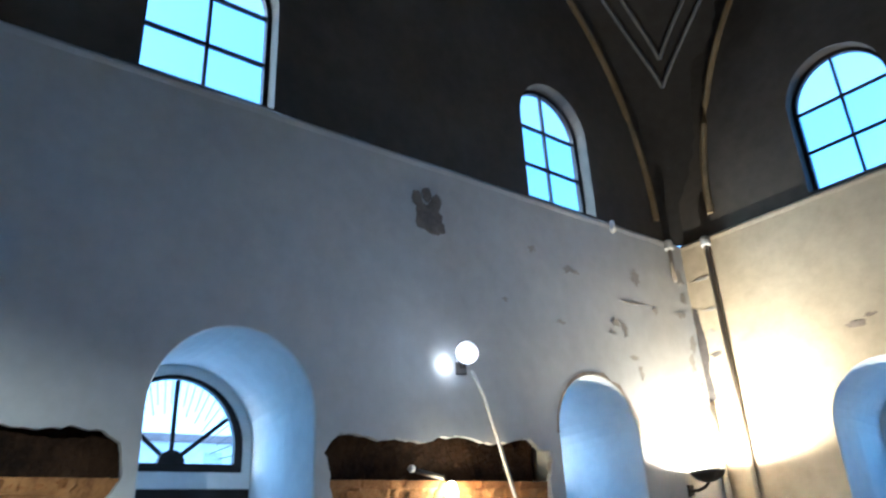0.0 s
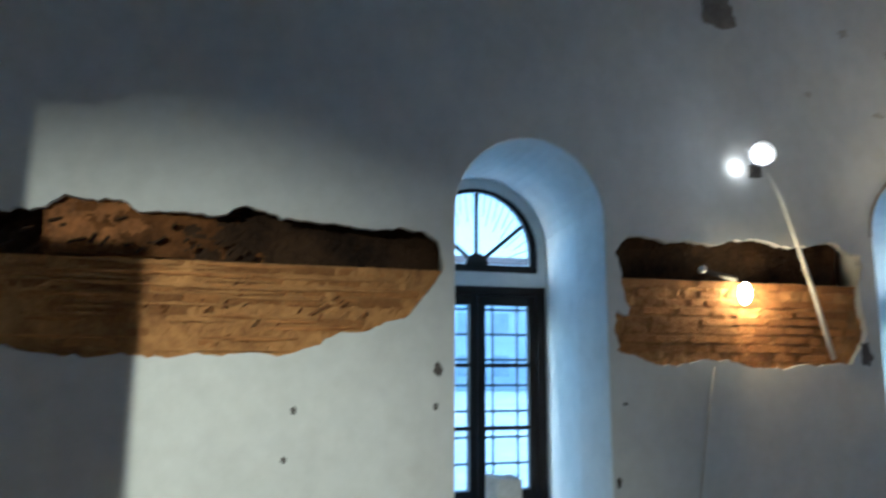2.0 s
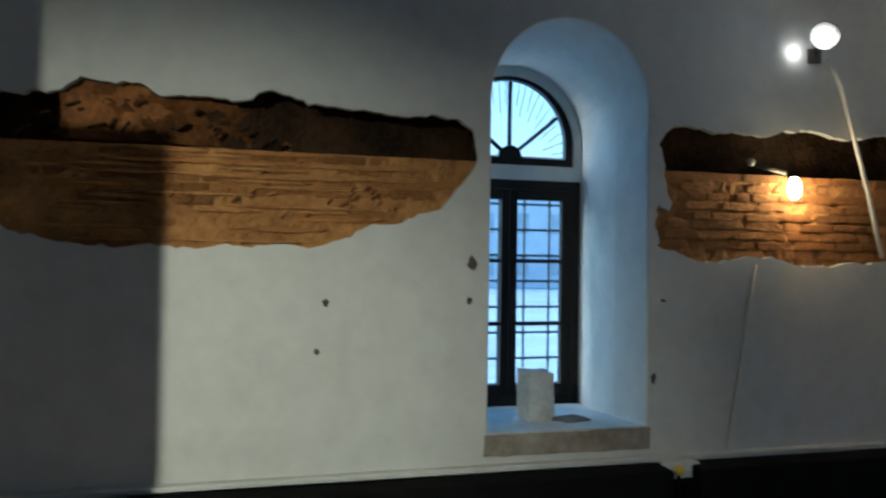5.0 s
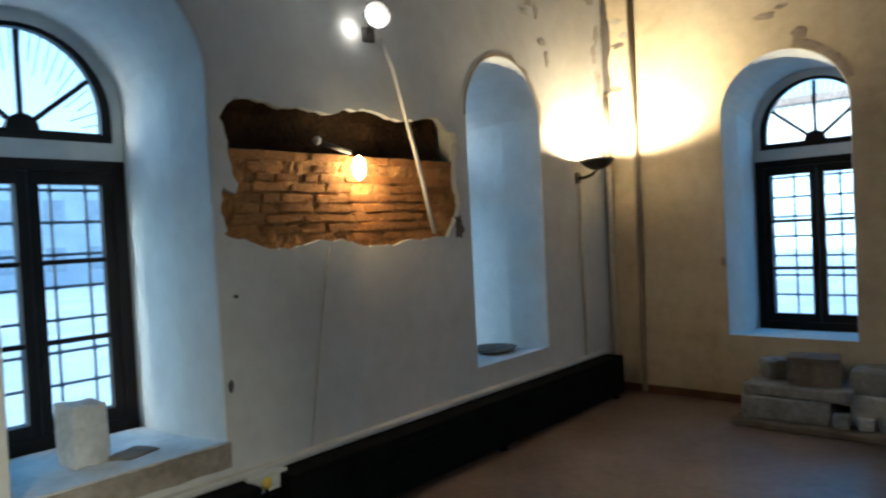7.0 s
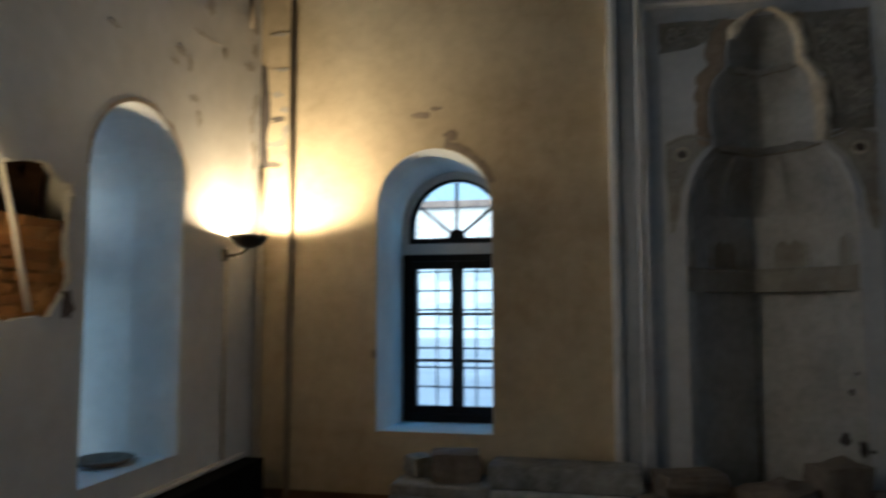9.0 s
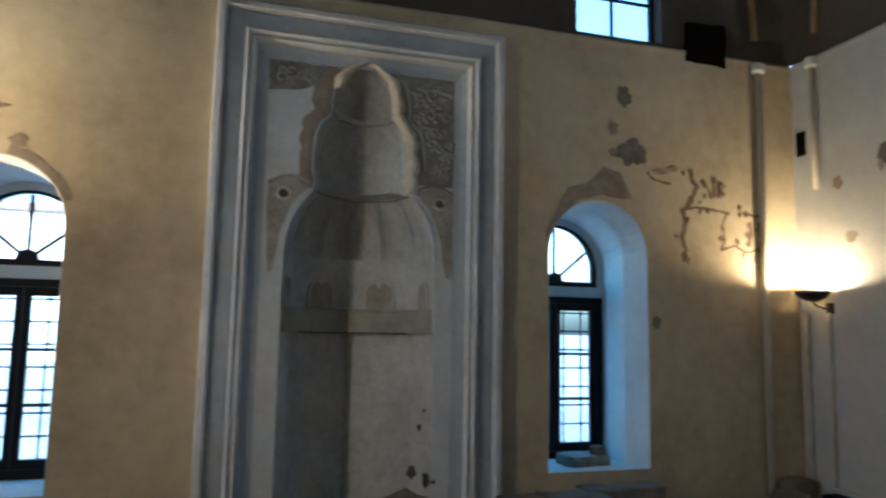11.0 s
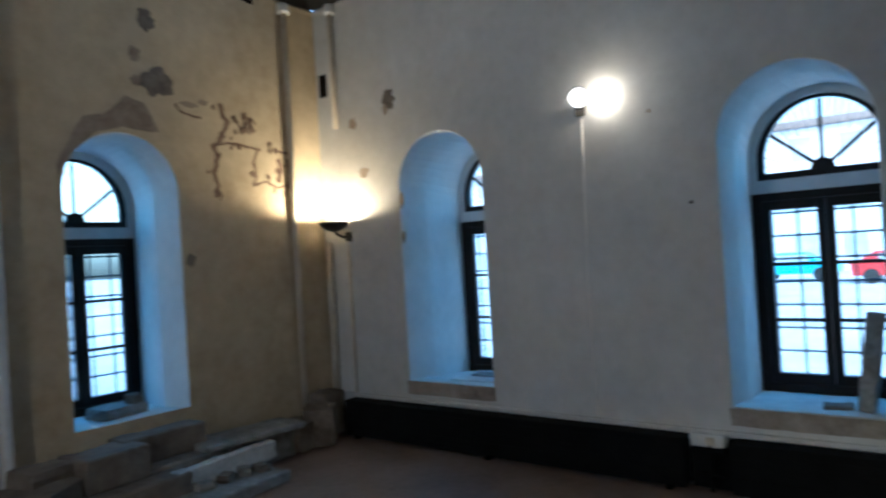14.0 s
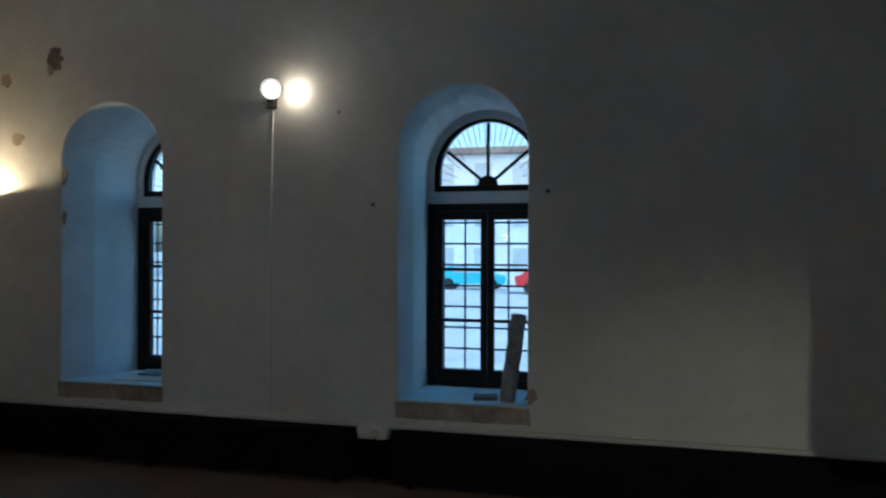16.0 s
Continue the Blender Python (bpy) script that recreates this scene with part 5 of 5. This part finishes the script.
loft(bm, put_b, [ring, ring], [-0.006, 0.01])
part("plaster_loss_and_shade", bm, MORTAR, wall_b, "bare brown masonry patch")
# Three dark patches painted as hinge shadows beside the door edge.
for k, z in enumerate((2.25, 1.75, 1.10)):
    blob(wall_b, put_b, 0.10, z, 0.12, 0.26, LOSS_AND_SHADE, 120 + k)

# ---- outside ----
bm = bmesh.new()
bmesh.ops.create_grid(bm, x_segments=4, y_segments=4, size=400, matrix=Matrix.Translation((0, 0, -0.6)))
solid("ground", bm, PAVING, "grey open street paving around the building", "ground", kind="structure")


def facade(at, turn, length, storeys, label):
    b = thing("house", label, "house", at, turn, "houses across the street")
    h = storeys * 3.0
    part("wall", box(-length / 2, length / 2, 0, 8, 0, h), FACADE, b)
    part("roof", box(-length / 2 - 0.3, length / 2 + 0.3, -0.4, 8.4, h, h + 0.5, 0.1), ROOF, b)
    n = int(length / 2.6)
    for s in range(storeys):
        for k in range(n):
            x = -length / 2 + (k + 0.5) * length / n
            part("window", box(x - 0.6, x + 0.6, -0.05, 0.05, s * 3 + 0.9, s * 3 + 2.4), FACADE_WIN, b)
    return b


facade((52, -2, -0.6), -90, 30, 3, "pale three-storey house across the street")
facade((56, 26, -0.6), -90, 12, 3, "pale corner house across the street")
facade((4, 42, -0.6), 0, 40, 3, "pale three-storey house behind the prayer wall")
facade((-44, -2, -0.6), 90, 40, 3, "pale three-storey house beyond the side windows")


def car(at, turn, paint, label):
    c = thing("car", label, "car", at, turn, "parked cars")
    bm = bmesh.new()
    prof = [(-2.0, 0.35), (2.0, 0.35), (2.05, 0.75), (1.2, 0.95), (0.6, 1.42), (-1.1, 1.42), (-1.8, 0.98), (-2.05, 0.9)]
    flat = lambda u, v, d: (u, d, v)
    sheet(bm, flat, prof, [], -0.8)
    sheet(bm, flat, prof, [], 0.8)
    loft(bm, flat, [prof, prof], [-0.8, 0.8])
    part("body", bm, paint, c)
    part("side_window", box(-0.95, 0.75, -0.815, -0.80, 0.98, 1.33), FACADE_WIN, c)
    for x in (-1.25, 1.25):
        for y in (-0.75, 0.75):
            bm = revolve([(0, -0.1), (0.33, -0.1), (0.33, 0.1), (0, 0.1)], 18)
            bmesh.ops.rotate(bm, verts=bm.verts, matrix=Matrix.Rotation(radians(90), 3, "X"))
            bmesh.ops.translate(bm, verts=bm.verts, vec=(x, y, 0.33))
            part("wheel", bm, TYRE, c)
    return c


car((40.0, -2.6, -0.6), -88, CAR_RED, "red car parked across the street")
car((43.0, 2.4, -0.6), -90, CAR_CYAN, "turquoise car parked across the street")
car((42.0, -8.0, -0.6), -91, CAR_BLUE, "dark blue car parked across the street")

# ---- brickwork behind the broken plaster ----
random.seed(5)
bed_top = 2.07
for poly, y0, y1 in ((PATCH_1, -7.74, -5.15), (PATCH_2, -4.135, -2.18)):
    bm = bmesh.new()
    ny, nz = int((y1 - y0) / 0.017), 52
    grid = []
    for i in range(ny + 1):
        col = []
        for k in range(nz + 1):
            y, z = y0 + (y1 - y0) * i / ny, 1.46 + (2.44 - 1.46) * k / nz
            p = Vector((y * 7, z * 7, y0))
            d = 0.040 + 0.014 * noise.noise(p) + 0.012 * noise.noise(p * 3.7) + 0.009 * noise.noise(p * 8.3)
            if z > bed_top:
                d += 0.34
            col.append(bm.verts.new((-max(d, 0.03), y, z)))
        grid.append(col)
    for p, q in zip(grid, grid[1:]):
        for k in range(nz):
            bm.faces.new((p[k], q[k], q[k + 1], p[k + 1]))
    bed = part("masonry_bed", bm, MORTAR, wall_a, "earthy mortar bed behind the bricks")
    # slot of the removed beam: shallow where it was cut back to brick, deep elsewhere, its shade painted darker
    shaded_bm, half_shaded_bm, plain_bm = bmesh.new(), bmesh.new(), bmesh.new()
    steps, rows_s = int((y1 - y0) / 0.013), 28
    at = []
    for i in range(steps + 1):
        col = []
        for k in range(rows_s + 1):
            y, z = y0 + (y1 - y0) * i / steps, bed_top + 0.012 + (2.43 - bed_top) * k / rows_s
            p = Vector((y * 9, z * 9, 3.0))
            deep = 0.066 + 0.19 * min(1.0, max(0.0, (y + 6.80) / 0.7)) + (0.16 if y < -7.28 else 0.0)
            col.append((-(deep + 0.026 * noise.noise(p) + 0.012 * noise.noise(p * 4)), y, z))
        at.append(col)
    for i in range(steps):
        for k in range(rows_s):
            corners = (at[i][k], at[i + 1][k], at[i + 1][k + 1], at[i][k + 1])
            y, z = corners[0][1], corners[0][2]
            # Painted shade: rises north of the lit stretch and at the south end.
            slot_shade = max((y + 6.75) / 0.5, (-7.26 - y) / 0.05) + 0.9 * noise.noise(Vector((y * 7, z * 11, 1))) + 0.35 * noise.noise(Vector((y * 31, z * 37, 1)))
            target = shaded_bm if slot_shade > 0.5 else half_shaded_bm if slot_shade > -0.35 else plain_bm
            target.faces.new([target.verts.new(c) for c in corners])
    for slot_bm, stuff_mat, text in ((shaded_bm, CHASE_DARK, "dark slot of a removed tie beam, shade painted in"), (half_shaded_bm, CHASE_MID, "brown slot of a removed tie beam, half shade painted in"), (plain_bm, CHASE, "rough orange-brown slot of a removed tie beam")):
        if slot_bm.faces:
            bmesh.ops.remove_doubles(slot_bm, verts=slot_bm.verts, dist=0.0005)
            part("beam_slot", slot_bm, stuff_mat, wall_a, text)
    y = y0 + 0.1
    while y < y1 - 0.1:
        z = random.uniform(2.11, 2.29)
        if inside((y, z + 0.05), poly) and abs(y + 6.85) < 0.6:
            turn, r = Matrix.Rotation(radians(random.uniform(8, 60)), 4, "X"), random.uniform(0.016, 0.042)
            # Raised dark slashes painted as the shade in chisel cuts.
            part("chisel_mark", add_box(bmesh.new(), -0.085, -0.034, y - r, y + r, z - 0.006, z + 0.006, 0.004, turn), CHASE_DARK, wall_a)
        y += random.uniform(0.03, 0.075)

# gouges in the smeared brick face, in clusters, and long ridges of mortar along the courses
for k in range(34):
    y0, z0 = random.choice(((-6.66, 1.80), (-6.40, 1.82), (-6.05, 1.74), (-5.98, 1.80), (-5.75, 1.86), (-6.30, 1.92)))
    y, z = y0 + random.gauss(0, 0.055), z0 + random.gauss(0, 0.035)
    turn = Matrix.Rotation(radians(random.uniform(15, 75)), 4, "X")
    r = random.uniform(0.012, 0.030)
    part("gouge", add_box(bmesh.new(), -0.06, -0.016, y - r, y + r, z - r * 0.3, z + r * 0.3, 0.004, turn), (CHASE_MID, MORTAR, CHASE)[k % 3], wall_a)
for k in range(46):
    z = 1.60 + 0.03 * random.randrange(16) + random.uniform(-0.006, 0.006)
    y = random.uniform(-7.5, -5.5)
    length = random.uniform(0.25, 0.8)
    if not (inside((y, z), PATCH_1) and inside((y + length, z), PATCH_1) and inside((y + length / 2, z - 0.02), PATCH_1)):
        continue
    line = [(-0.024 + 0.007 * noise.noise(Vector((q * 0.7, k, 2))), y + length * q / 14, z + 0.006 * noise.noise(Vector((q * 0.5, k, 5)))) for q in range(15)]
    part("mortar_ridge", tube(line, 0.011, 6, [0.3 + 0.7 * math.sin(math.pi * q / 14) + 0.3 * noise.noise(Vector((q, k, 1))) for q in range(15)]), MORTAR if k % 3 else BRICK, wall_a, "", smooth=True)
shapes = []
for k in range(6):
    bm = bmesh.new()
    add_box(bm, -0.5, 0.5, -0.5, 0.5, -0.5, 0.5)
    bmesh.ops.bevel(bm, geom=list(bm.edges), offset=0.07, segments=1, affect="EDGES")
    for v in bm.verts:
        v.co += noise.noise_vector(v.co * 2 + Vector((k * 3.0, 0, 0))) * 0.10
    shapes.append(mesh_of("brick", bm, BRICK))
course = 0.058
for poly, y0, y1 in ((PATCH_1, -7.74, -5.15), (PATCH_2, -4.135, -2.18)):
    for r in range(10):
        z = 1.515 + r * course
        if z + 0.02 > bed_top:
            break
        y = y0 + random.uniform(0, 0.2)
        while y < y1:
            length = random.choice((0.12, 0.20, 0.24, 0.26))
            if inside((y + 0.04, z), poly) and inside((y + length - 0.04, z), poly) and random.random() > (0.10 if y0 > -7 else 0.12 if z > 1.86 else 0.75):
                b = new("brick", random.choice(shapes))
                b.parent = wall_a
                proud = (0.046 if y0 < -7 else 0.040) + random.uniform(-0.006, 0.006)
                b.matrix_local = pose(-0.012 - proud, y + length / 2, z + random.uniform(-0.004, 0.004), random.uniform(-2, 2), random.uniform(-3, 3), random.uniform(-3, 3)) @ Matrix.Diagonal((0.05, length - random.uniform(0.006, 0.03), random.uniform(0.040, 0.052), 1))
            y += length
